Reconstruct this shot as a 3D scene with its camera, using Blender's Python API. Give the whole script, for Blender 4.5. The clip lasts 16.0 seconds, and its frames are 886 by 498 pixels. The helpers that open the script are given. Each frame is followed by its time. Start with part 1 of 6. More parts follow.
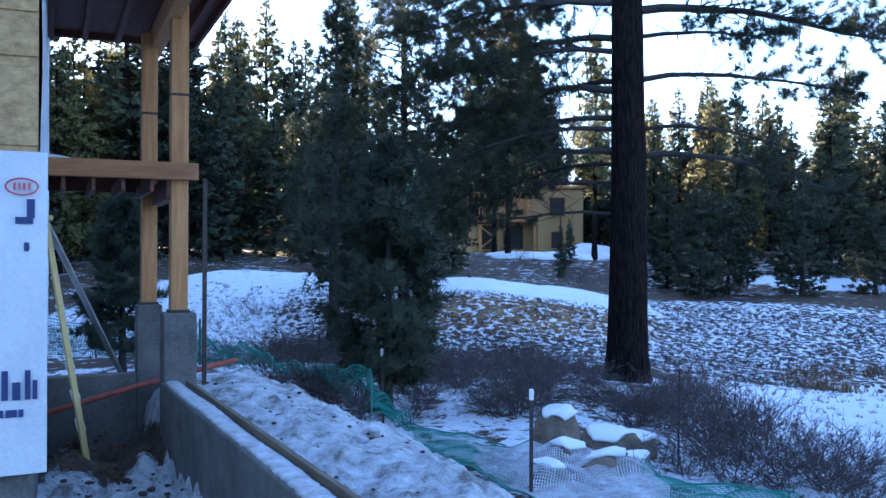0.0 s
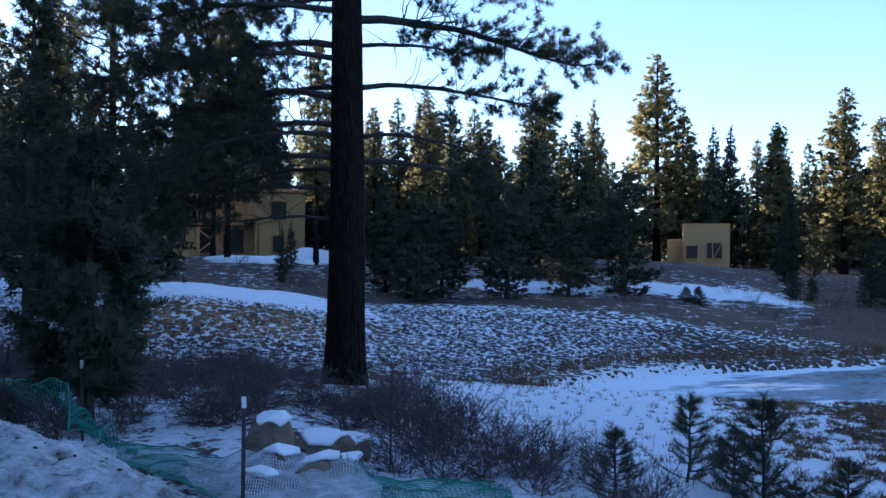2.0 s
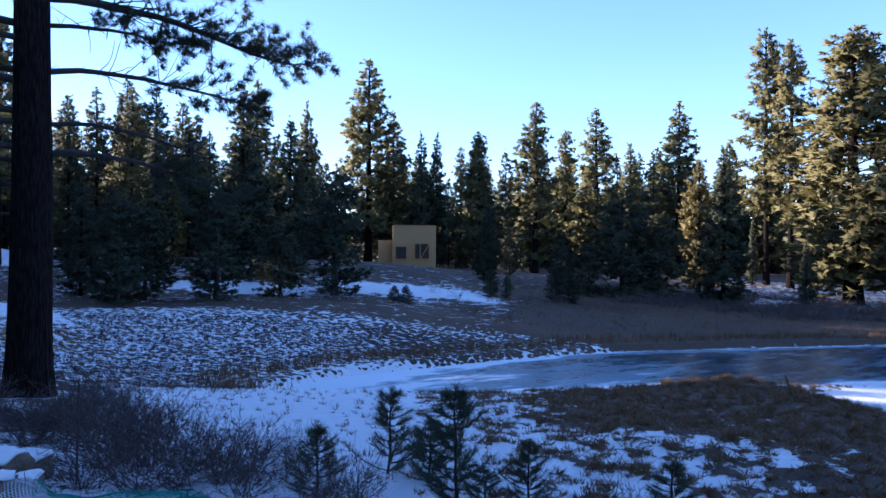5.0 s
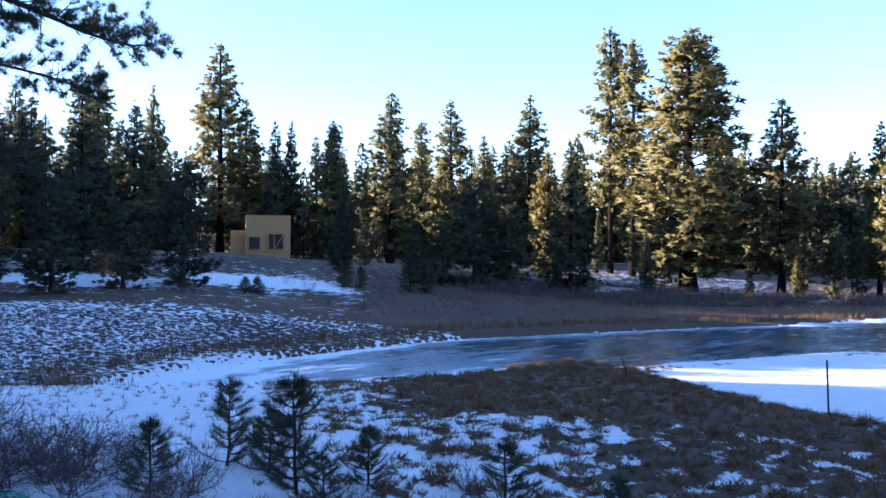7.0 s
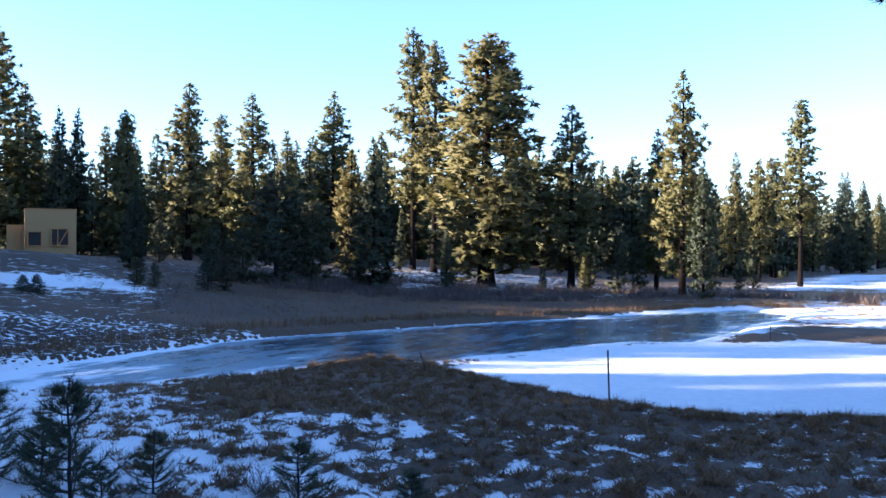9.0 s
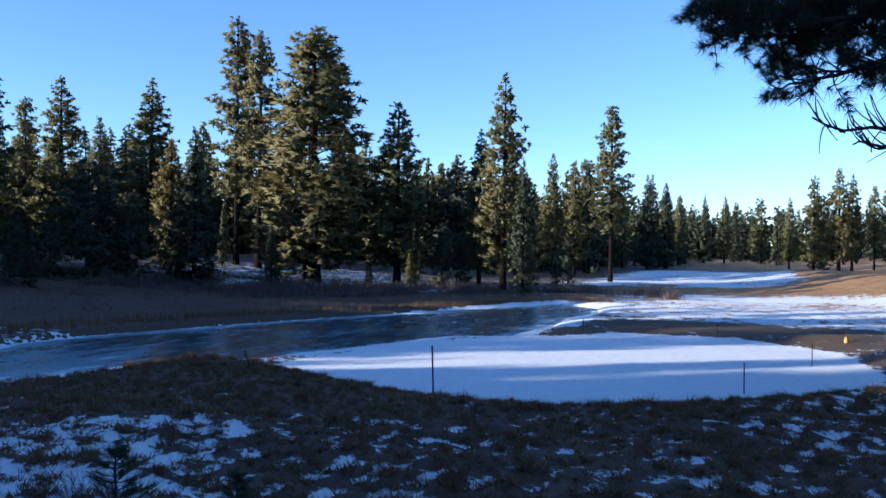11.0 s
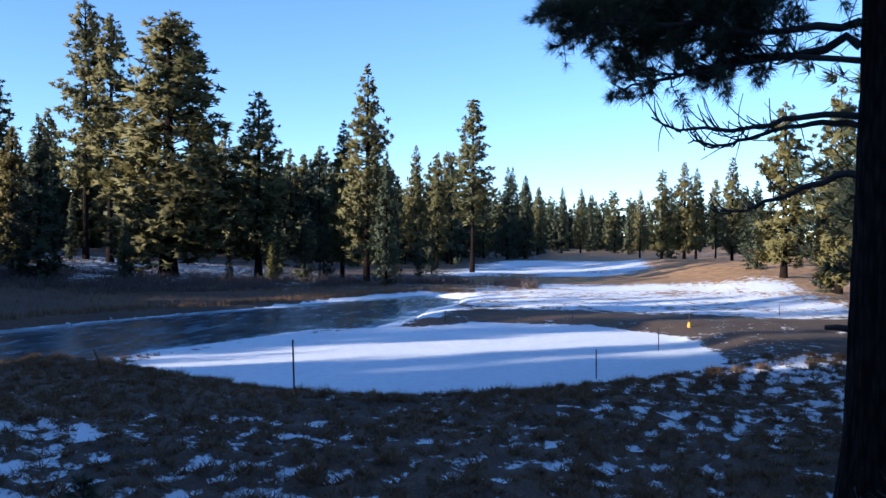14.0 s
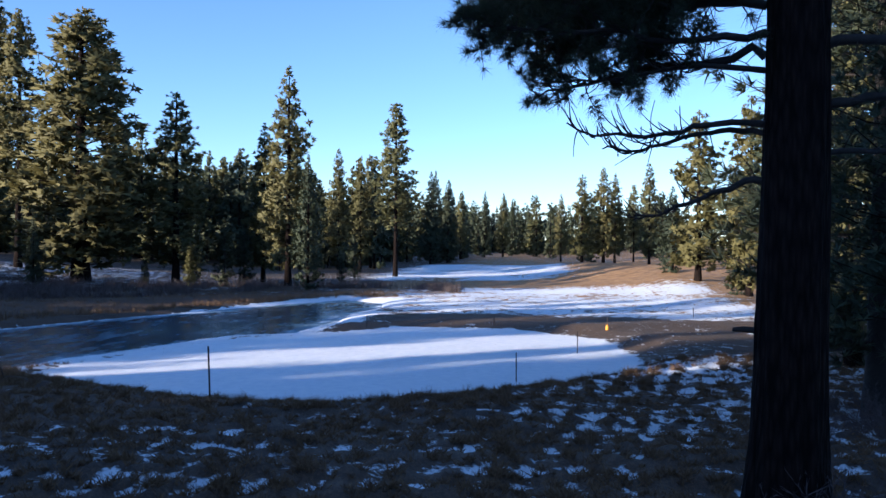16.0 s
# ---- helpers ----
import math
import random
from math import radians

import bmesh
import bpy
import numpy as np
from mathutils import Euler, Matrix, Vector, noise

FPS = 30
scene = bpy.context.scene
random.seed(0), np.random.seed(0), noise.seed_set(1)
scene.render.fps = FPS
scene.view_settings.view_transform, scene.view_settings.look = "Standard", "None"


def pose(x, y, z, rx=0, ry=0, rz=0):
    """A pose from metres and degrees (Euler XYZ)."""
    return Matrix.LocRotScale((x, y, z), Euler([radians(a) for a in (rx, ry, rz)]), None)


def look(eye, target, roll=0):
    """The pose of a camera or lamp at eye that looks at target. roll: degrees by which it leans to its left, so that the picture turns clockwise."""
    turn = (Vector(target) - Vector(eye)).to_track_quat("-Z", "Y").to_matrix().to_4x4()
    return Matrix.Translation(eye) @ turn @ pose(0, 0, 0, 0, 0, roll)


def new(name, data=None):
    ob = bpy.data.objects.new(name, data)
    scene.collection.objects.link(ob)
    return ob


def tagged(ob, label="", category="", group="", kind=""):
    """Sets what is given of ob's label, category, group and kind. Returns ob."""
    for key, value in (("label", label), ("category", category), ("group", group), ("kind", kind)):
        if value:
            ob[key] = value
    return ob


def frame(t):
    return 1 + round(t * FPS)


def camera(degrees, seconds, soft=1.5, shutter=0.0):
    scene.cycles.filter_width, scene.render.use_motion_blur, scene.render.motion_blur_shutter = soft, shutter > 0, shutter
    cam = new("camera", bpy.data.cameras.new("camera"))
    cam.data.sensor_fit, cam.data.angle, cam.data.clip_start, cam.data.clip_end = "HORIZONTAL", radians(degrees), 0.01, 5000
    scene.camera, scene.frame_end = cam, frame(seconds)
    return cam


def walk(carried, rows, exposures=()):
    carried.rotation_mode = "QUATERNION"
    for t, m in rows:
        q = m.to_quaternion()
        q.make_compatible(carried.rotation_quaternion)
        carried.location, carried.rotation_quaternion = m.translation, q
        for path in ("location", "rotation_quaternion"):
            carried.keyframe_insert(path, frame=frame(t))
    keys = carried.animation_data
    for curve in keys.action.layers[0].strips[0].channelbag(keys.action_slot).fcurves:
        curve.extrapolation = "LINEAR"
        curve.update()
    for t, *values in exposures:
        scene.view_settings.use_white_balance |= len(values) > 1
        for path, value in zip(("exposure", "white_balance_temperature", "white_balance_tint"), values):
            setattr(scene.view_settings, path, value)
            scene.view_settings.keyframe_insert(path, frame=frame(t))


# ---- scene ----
cam = camera(54.14, 16.0)
EYE = 1.7
ROWS = [
    (0.0, -0.000, 0.000, 0.000, -0.00, -0.03, -0.24),
    (0.5, -0.017, 0.033, -0.013, -6.06, 0.17, -0.31),
    (1.0, -0.000, 0.035, -0.015, -11.09, -0.14, -0.69),
    (1.5, 0.054, 0.013, 0.002, -14.59, 0.07, -0.86),
    (2.0, 0.103, 0.019, 0.004, -18.16, 0.38, -0.55),
    (2.5, 0.132, 0.036, -0.001, -21.64, 0.51, -0.50),
    (3.0, 0.162, 0.054, -0.016, -24.62, 0.76, -0.10),
    (3.5, 0.201, 0.058, -0.025, -28.29, 0.83, -0.02),
    (4.0, 0.198, 0.047, -0.018, -30.89, 1.05, 0.04),
    (4.5, 0.240, 0.022, -0.011, -33.42, 0.95, -0.38),
    (5.0, 0.255, -0.012, -0.026, -36.86, 0.61, -0.52),
    (7.5, 0.459, -0.214, -0.082, -49.22, -0.07, -0.33),
    (8.0, 0.501, -0.222, -0.086, -52.82, -0.26, -0.37),
    (8.5, 0.532, -0.211, -0.087, -55.69, -0.30, -0.35),
    (9.0, 0.554, -0.226, -0.087, -59.10, -0.05, -0.46),
    (9.5, 0.543, -0.234, -0.088, -63.05, 0.23, -0.51),
    (10.0, 0.512, -0.235, -0.078, -65.65, 0.09, -0.69),
    (12.5, 0.327, -0.330, -0.015, -75.78, -0.24, -0.54),
    (13.0, 0.328, -0.335, -0.012, -76.34, -0.19, -0.38),
    (13.5, 0.345, -0.351, -0.014, -77.67, -0.42, -0.62),
    (14.0, 0.371, -0.374, -0.007, -79.49, -0.69, -0.54),
    (14.5, 0.402, -0.397, -0.008, -81.01, -0.52, -0.54),
    (15.0, 0.432, -0.419, -0.009, -82.89, -0.30, -0.66),
    (15.5, 0.448, -0.434, -0.015, -83.84, -0.35, -0.68),
    (16.0, 0.453, -0.447, -0.005, -84.53, -0.37, -0.55),
]

EXPOSURES = [(0.0, 3.35, 5450, 18), (1.5, 2.6, 5500, 18), (3.0, 1.75, 5400, 18), (3.5, 1.5, 5400, 20), (4.2, 1.4, 4980, 22), (5.0, 2.1, 5020, 24), (7.5, 2.6, 5350, 20), (8.6, 2.65, 5300, 22), (9.2, 2.3, 5180, 14), (10.0, 1.8, 4900, 12),
             (12.5, 1.0, 4700, 19), (13.0, 1.35, 4950, 20), (14.0, 1.45, 4850, 16), (16.0, 1.4, 4900, 16)]
walk(cam, [(t, pose(x, y, EYE + z, 90 + pitch, roll, yaw)) for t, x, y, z, yaw, pitch, roll in ROWS], EXPOSURES)

# ---------------------------------------------------------------- sky and sun
SUN_AZIMUTH, SUN_HEIGHT = -37.0, 12.0
world = bpy.data.worlds.new("sky")
world.use_nodes = True
scene.world = world
sky = world.node_tree.nodes.new("ShaderNodeTexSky")
sky.sky_type, sky.sun_disc = "NISHITA", False
sky.sun_elevation, sky.sun_rotation = radians(SUN_HEIGHT), radians(SUN_AZIMUTH)
sky.altitude, sky.air_density, sky.dust_density, sky.ozone_density = 1800, 1.0, 0.5, 1.5
back = world.node_tree.nodes["Background"]
world.node_tree.links.new(sky.outputs["Color"], back.inputs["Color"])
back.inputs["Strength"].default_value = 0.09
lamp = bpy.data.lights.new("sun", "SUN")
lamp.energy, lamp.angle, lamp.color = 5.0, radians(0.5), (1.0, 0.76, 0.46)
sun_way = Vector((math.sin(radians(SUN_AZIMUTH)) * math.cos(radians(SUN_HEIGHT)), math.cos(radians(SUN_AZIMUTH)) * math.cos(radians(SUN_HEIGHT)), math.sin(radians(SUN_HEIGHT))))
new("sun", lamp).matrix_basis = look(sun_way * 200, (0, 0, 0))


# ---------------------------------------------------------------- materials
def material(name):
    m = bpy.data.materials.new(name)
    m.use_nodes = True
    t = m.node_tree
    return m, t, t.nodes["Principled BSDF"]


def node(t, kind, **values):
    n = t.nodes.new(kind)
    for k, v in values.items():
        n.inputs[k.replace("_", " ")].default_value = v
    return n


def ramp(t, source, stops):
    n = t.nodes.new("ShaderNodeValToRGB")
    t.links.new(source, n.inputs["Fac"])
    e = n.color_ramp.elements
    while len(e) < len(stops):
        e.new(0.5)
    for el, (p, c) in zip(e, stops):
        el.position, el.color = p, (*c, 1)
    return n.outputs["Color"]


def noise_of(t, scale, detail=5.0, rough=0.6, stretch=None):
    n = node(t, "ShaderNodeTexNoise", Scale=scale, Detail=detail, Roughness=rough)
    co = t.nodes.new("ShaderNodeTexCoord").outputs["Object"]
    if stretch:
        mp = t.nodes.new("ShaderNodeMapping")
        mp.inputs["Scale"].default_value = stretch
        t.links.new(co, mp.inputs["Vector"])
        co = mp.outputs["Vector"]
    t.links.new(co, n.inputs["Vector"])
    return n.outputs["Fac"]


def maths(t, op, a, b):
    n = t.nodes.new("ShaderNodeMath")
    n.operation = op
    for i, v in enumerate((a, b)):
        if isinstance(v, (int, float)):
            n.inputs[i].default_value = v
        else:
            t.links.new(v, n.inputs[i])
    return n.outputs[0]


def mixed(t, fac, a, b):
    n = t.nodes.new("ShaderNodeMix")
    n.data_type = "RGBA"
    for i, v in ((0, fac), (6, a), (7, b)):
        if isinstance(v, (int, float)):
            n.inputs[i].default_value = v
        elif isinstance(v, tuple):
            n.inputs[i].default_value = (*v, 1)
        else:
            t.links.new(v, n.inputs[i])
    return n.outputs[2]


def bumped(t, b, source, strength=0.5, distance=0.02):
    n = node(t, "ShaderNodeBump", Strength=strength, Distance=distance)
    t.links.new(source, n.inputs["Height"])
    t.links.new(n.outputs["Normal"], b.inputs["Normal"])


def plain(name, dark, light, scale=6.0, rough=0.8, bump=0.4, stretch=None, metal=0.0, fine=40.0):
    """Two-scale mottled surface."""
    m, t, b = material(name)
    n = noise_of(t, scale, stretch=stretch)
    f = noise_of(t, fine, 3, stretch=stretch)
    mix = maths(t, "ADD", maths(t, "MULTIPLY", n, 0.65), maths(t, "MULTIPLY", f, 0.35))
    t.links.new(ramp(t, mix, [(0.36, dark), (0.64, light)]), b.inputs["Base Color"])
    b.inputs["Roughness"].default_value, b.inputs["Metallic"].default_value = rough, metal
    if bump:
        bumped(t, b, mix, bump, 0.02)
    return m


def foliage(name, dark, light, tip, see_through=0.14, clump=0.0):
    """Leaf colours vary blade by blade, tuft by tuft (clump: the tufts' scale) and tree by tree."""
    m, t, b = material(name)
    geo = t.nodes.new("ShaderNodeNewGeometry").outputs["Random Per Island"]
    if clump:
        tuft = maths(t, "MULTIPLY", maths(t, "SUBTRACT", noise_of(t, clump, 3), 0.36), 2.6)
        geo = maths(t, "ADD", maths(t, "MULTIPLY", geo, 0.3), maths(t, "MULTIPLY", tuft, 0.7))
        geo.node.use_clamp = True
    info = t.nodes.new("ShaderNodeObjectInfo").outputs["Random"]
    a = mixed(t, geo, dark, light)
    c = mixed(t, maths(t, "MULTIPLY", info, 0.6), a, tip)
    t.links.new(c, b.inputs["Base Color"])
    b.inputs["Roughness"].default_value = 0.65
    b.inputs["Specular IOR Level"].default_value = 0.25
    tr = t.nodes.new("ShaderNodeBsdfTranslucent")
    t.links.new(c, tr.inputs["Color"])
    mx = node(t, "ShaderNodeMixShader", Fac=see_through)
    t.links.new(b.outputs[0], mx.inputs[1])
    t.links.new(tr.outputs[0], mx.inputs[2])
    t.links.new(mx.outputs[0], t.nodes["Material Output"].inputs["Surface"])
    return m


def ground_material():
    """Snow lying over dead grass and earth; 'cover' says how much of the ground it hides."""
    m, t, b = material("snowy_meadow")
    cover = t.nodes.new("ShaderNodeAttribute")
    cover.attribute_name = "cover"
    big, mid, fine = noise_of(t, 0.3, 4), noise_of(t, 2.0, 6, 0.62, (1, 1, 0.3)), noise_of(t, 9, 5)
    mask = maths(t, "ADD", maths(t, "MULTIPLY", big, 0.24), maths(t, "ADD", maths(t, "MULTIPLY", mid, 0.50), maths(t, "MULTIPLY", fine, 0.26)))
    # stretch the noise so that a cover of one half hides half of the ground
    edge = maths(t, "ADD", maths(t, "MULTIPLY", maths(t, "SUBTRACT", mask, 0.5), 2.6), 0.5)
    # on the bank the snow lies between close-set weeds
    weeds = node(t, "ShaderNodeTexVoronoi", Scale=4.2)
    t.links.new(t.nodes.new("ShaderNodeTexCoord").outputs["Object"], weeds.inputs["Vector"])
    between = maths(t, "SUBTRACT", maths(t, "ADD", maths(t, "MULTIPLY", fine, 0.55), maths(t, "ADD", maths(t, "MULTIPLY", big, 0.5), 0.60)), maths(t, "MULTIPLY", weeds.outputs["Distance"], 1.5))
    bank = t.nodes.new("ShaderNodeAttribute")
    bank.attribute_name = "bank"
    edge = maths(t, "ADD", maths(t, "MULTIPLY", edge, maths(t, "SUBTRACT", 1.0, bank.outputs["Fac"])), maths(t, "MULTIPLY", between, bank.outputs["Fac"]))
    soft = t.nodes.new("ShaderNodeMapRange")
    soft.inputs["From Min"].default_value, soft.inputs["From Max"].default_value = -0.05, 0.06
    t.links.new(maths(t, "SUBTRACT", cover.outputs["Fac"], edge), soft.inputs["Value"])
    snow = ramp(t, noise_of(t, 3.0, 6), [(0.3, (0.70, 0.74, 0.80)), (0.7, (0.82, 0.84, 0.87))])
    grass = ramp(t, noise_of(t, 16.0, 8, 0.75, (1, 1, 0.3)), [(0.3, (0.022, 0.015, 0.011)), (0.5, (0.066, 0.045, 0.029)), (0.7, (0.16, 0.105, 0.058))])
    tone = ramp(t, noise_of(t, 0.12, 3), [(0.35, (0.75, 0.72, 0.7)), (0.65, (1.15, 1.05, 0.95))])
    mul = t.nodes.new("ShaderNodeMix")
    mul.data_type, mul.blend_type = "RGBA", "MULTIPLY"
    mul.inputs[0].default_value = 1.0
    t.links.new(grass, mul.inputs[6])
    t.links.new(tone, mul.inputs[7])
    turf = t.nodes.new("ShaderNodeAttribute")
    turf.attribute_name = "turf"
    # mown turf, with the orange of low sunlight on the mounds mixed into it
    mown = ramp(t, noise_of(t, 1.2, 6), [(0.35, (0.20, 0.11, 0.042)), (0.65, (0.40, 0.23, 0.09))])
    dead = mixed(t, turf.outputs["Fac"], mul.outputs[2], mown)
    specks = maths(t, "MULTIPLY", maths(t, "GREATER_THAN", noise_of(t, 9.0, 4, 0.7), 0.70), 0.75)
    dirty = mixed(t, specks, snow, (0.10, 0.075, 0.05))
    mud = t.nodes.new("ShaderNodeAttribute")
    mud.attribute_name = "mud"
    stain = ramp(t, noise_of(t, 5.0, 7, 0.7), [(0.36, (0.15, 0.14, 0.13)), (0.46, (0.38, 0.39, 0.40)), (0.62, (0.60, 0.62, 0.65))])
    dirty = mixed(t, mud.outputs["Fac"], dirty, stain)
    t.links.new(mixed(t, soft.outputs[0], dead, dirty), b.inputs["Base Color"])
    b.inputs["Roughness"].default_value = 0.85
    relief = maths(t, "ADD", maths(t, "MULTIPLY", soft.outputs[0], 0.6), maths(t, "MULTIPLY", noise_of(t, 22, 5), 0.5))
    bumped(t, b, relief, 0.9, 0.08)
    return m


def ice_material():
    """Frozen pond: dark clear ice with windblown snow frozen on it."""
    m, t, b = material("pond_ice")
    n = noise_of(t, 0.16, 6, 0.62, (1, 1.6, 1))
    f = noise_of(t, 1.1, 6, 0.65, (0.5, 1.5, 1))
    dust = t.nodes.new("ShaderNodeAttribute")
    dust.attribute_name = "cover"
    mix = maths(t, "ADD", maths(t, "ADD", maths(t, "MULTIPLY", n, 0.5), maths(t, "MULTIPLY", f, 0.5)), dust.outputs["Fac"])
    t.links.new(ramp(t, mix, [(0.48, (0.016, 0.040, 0.066)), (0.58, (0.040, 0.090, 0.135)), (0.66, (0.12, 0.20, 0.27)), (0.74, (0.70, 0.76, 0.82))]), b.inputs["Base Color"])
    t.links.new(ramp(t, mix, [(0.46, (0.16, 0.16, 0.16)), (0.60, (0.32, 0.32, 0.32)), (0.74, (0.8, 0.8, 0.8))]), b.inputs["Roughness"])
    bumped(t, b, f, 0.2, 0.02)
    return m


def bark_material(name, dark, light):
    m, t, b = material(name)
    v = node(t, "ShaderNodeTexVoronoi", Scale=11.0)
    mp = t.nodes.new("ShaderNodeMapping")
    mp.inputs["Scale"].default_value = (1.6, 1.6, 0.3)
    co = t.nodes.new("ShaderNodeTexCoord").outputs["Object"]
    t.links.new(co, mp.inputs["Vector"])
    t.links.new(mp.outputs["Vector"], v.inputs["Vector"])
    n = noise_of(t, 9, 6, 0.7, (1, 1, 0.25))
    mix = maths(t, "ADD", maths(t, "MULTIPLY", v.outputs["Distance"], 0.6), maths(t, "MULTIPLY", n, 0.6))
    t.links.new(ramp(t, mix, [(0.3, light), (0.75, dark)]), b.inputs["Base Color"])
    b.inputs["Roughness"].default_value = 0.95
    b.inputs["Specular IOR Level"].default_value = 0.1
    bumped(t, b, maths(t, "MULTIPLY", mix, -1.0), 1.0, 0.08)
    return m


GROUND = ground_material()
ICE = ice_material()
# bark colours include the shade that makes the near trunks and limbs almost black
BARK = bark_material("shaded_pine_bark", (0.005, 0.004, 0.0042), (0.026, 0.017, 0.014))
LIMB = plain("shaded_limb_bark", (0.010, 0.008, 0.007), (0.034, 0.025, 0.020), 8)
NEEDLES = foliage("pine_needles", (0.084, 0.090, 0.040), (0.152, 0.146, 0.058), (0.160, 0.140, 0.055), 0.30, 0.9)
# pine needles again, darkened by colour for the deep shade inside the forest
NEEDLES_WOOD_SHADE = foliage("shaded_forest_needles", (0.040, 0.052, 0.024), (0.100, 0.104, 0.040), (0.11, 0.10, 0.038), 0.24, 0.6)
NEEDLES_FIR = foliage("fir_needles", (0.032, 0.048, 0.034), (0.074, 0.090, 0.052), (0.090, 0.094, 0.048), 0.28, 0.8)
NEEDLES_DARK = foliage("dark_pine_needles", (0.033, 0.052, 0.036), (0.074, 0.094, 0.056), (0.094, 0.102, 0.052), 0.2)
# yellower needles: the low sun's gold is put into the colour
NEEDLES_SUNLIT = foliage("sunlit_gold_needles", (0.085, 0.085, 0.030), (0.145, 0.132, 0.044), (0.165, 0.130, 0.042), 0.24, 0.9)
# darker copy for the near pines: their heavy shade is in the colour
NEEDLES_SHADED = foliage("shaded_pine_needles", (0.016, 0.026, 0.018), (0.040, 0.052, 0.030), (0.050, 0.056, 0.028))
NEEDLES_YOUNG = foliage("sapling_needles", (0.030, 0.044, 0.030), (0.074, 0.090, 0.056), (0.085, 0.090, 0.050))
TWIGS = foliage("bare_twigs", (0.046, 0.035, 0.036), (0.120, 0.092, 0.090), (0.100, 0.078, 0.070), 0.05)
STRAW = foliage("dead_grass", (0.078, 0.047, 0.026), (0.25, 0.158, 0.082), (0.165, 0.106, 0.056), 0.15)
TIMBER = plain("fresh_timber", (0.33, 0.14, 0.042), (0.56, 0.275, 0.10), 3, 0.7, 0.15, (6, 6, 0.5))
TIMBER_BEAM = plain("weathered_beam", (0.22, 0.085, 0.028), (0.38, 0.17, 0.06), 3, 0.7, 0.15, (0.5, 6, 6))
TIMBER_DARK = plain("stained_timber", (0.07, 0.024, 0.016), (0.17, 0.055, 0.032), 3, 0.7, 0.2, (5, 1, 5))
OSB = plain("strand_board", (0.27, 0.16, 0.062), (0.52, 0.33, 0.145), 9, 0.75, 0.2, (1, 1, 1.8), fine=32)
WRAP = plain("house_wrap", (0.50, 0.54, 0.59), (0.64, 0.67, 0.70), 2.2, 0.55, 0.5)
INK = plain("wrap_print_blue", (0.012, 0.025, 0.10), (0.02, 0.04, 0.15), 20, 0.6, 0)
INK_RED = plain("wrap_print_red", (0.45, 0.06, 0.06), (0.55, 0.10, 0.09), 20, 0.6, 0)
CONCRETE = plain("concrete", (0.070, 0.068, 0.062), (0.165, 0.158, 0.145), 2.5, 0.9, 0.3)
SNOW = plain("snow", (0.72, 0.75, 0.80), (0.84, 0.85, 0.88), 3, 0.85, 0.6)
OLD_SNOW = plain("old_snow", (0.30, 0.30, 0.31), (0.64, 0.66, 0.69), 6, 0.85, 0.8)
STONE = plain("boulder_stone", (0.07, 0.052, 0.038), (0.22, 0.17, 0.125), 4, 0.9, 0.8)
NET = plain("green_plastic_net", (0.012, 0.15, 0.115), (0.03, 0.26, 0.20), 5, 0.5, 0)
STEEL = plain("rusty_steel", (0.035, 0.03, 0.028), (0.09, 0.07, 0.06), 30, 0.6, 0.2, metal=0.6)
GLASS_FIBRE = plain("yellow_fibreglass", (0.50, 0.36, 0.13), (0.62, 0.47, 0.20), 6, 0.5, 0.1)
ALUMINIUM = plain("dull_aluminium", (0.45, 0.45, 0.44), (0.6, 0.6, 0.58), 20, 0.4, 0.1, metal=0.9)
RUST = plain("rusty_red_paint", (0.22, 0.045, 0.03), (0.38, 0.09, 0.05), 8, 0.7, 0.2)
ORANGE = plain("orange_paint", (0.50, 0.13, 0.03), (0.70, 0.22, 0.05), 8, 0.6, 0.1)
YELLOW = plain("yellow_flag_cloth", (0.70, 0.30, 0.02), (0.80, 0.38, 0.04), 8, 0.8, 0.1)
DARK = plain("dark_interior", (0.02, 0.018, 0.016), (0.05, 0.045, 0.04), 6, 0.9, 0)
ROOFING = plain("roof_felt", (0.10, 0.10, 0.10), (0.2, 0.2, 0.2), 5, 0.9, 0.3)
WHITE_TIP = plain("white_post_tip", (0.7, 0.7, 0.68), (0.8, 0.8, 0.78), 8, 0.6, 0)

# ---------------------------------------------------------------- the lie of the land
WALL_FOOT = np.array((-1.80, 7.49))          # a point on the foundation wall's line
ALONG = np.array((-0.459, 0.888))            # the way the foundation wall runs
ACROSS = np.array((0.888, 0.459))             # square to it, away from the house
POND_LEVEL = -2.6
POND = np.array([(12, 25.5), (16.4, 27.1), (20.3, 27.6), (24.8, 28), (31, 27.6), (37.5, 25.5), (45.5, 22.5), (52, 19.4), (58.5, 16.2),
                 (65, 13.1), (61, 9.6), (55, 8.6), (50.3, 9.6), (43.2, 9.1), (38.7, 10), (36.6, 12.5), (31.4, 14.6), (26.5, 15.9),
                 (23.7, 18.3), (19.7, 19.5), (14.9, 21.2), (12.2, 23.6)])
GREEN = np.array([(25.2, 14.6), (31, 13.6), (35.6, 11.4), (38.4, 8.6), (42, 5.5), (41.5, 0), (38.6, -3.2), (33, -4.6), (29, -4.2), (25.2, -0.5),
                  (22.9, 2.1), (21.4, 4.2), (21.5, 6.6), (22.7, 9.9), (23.8, 12.4)])


def smooth(a, b, v):
    v = np.clip((v - a) / (b - a), 0, 1)
    return v * v * (3 - 2 * v)


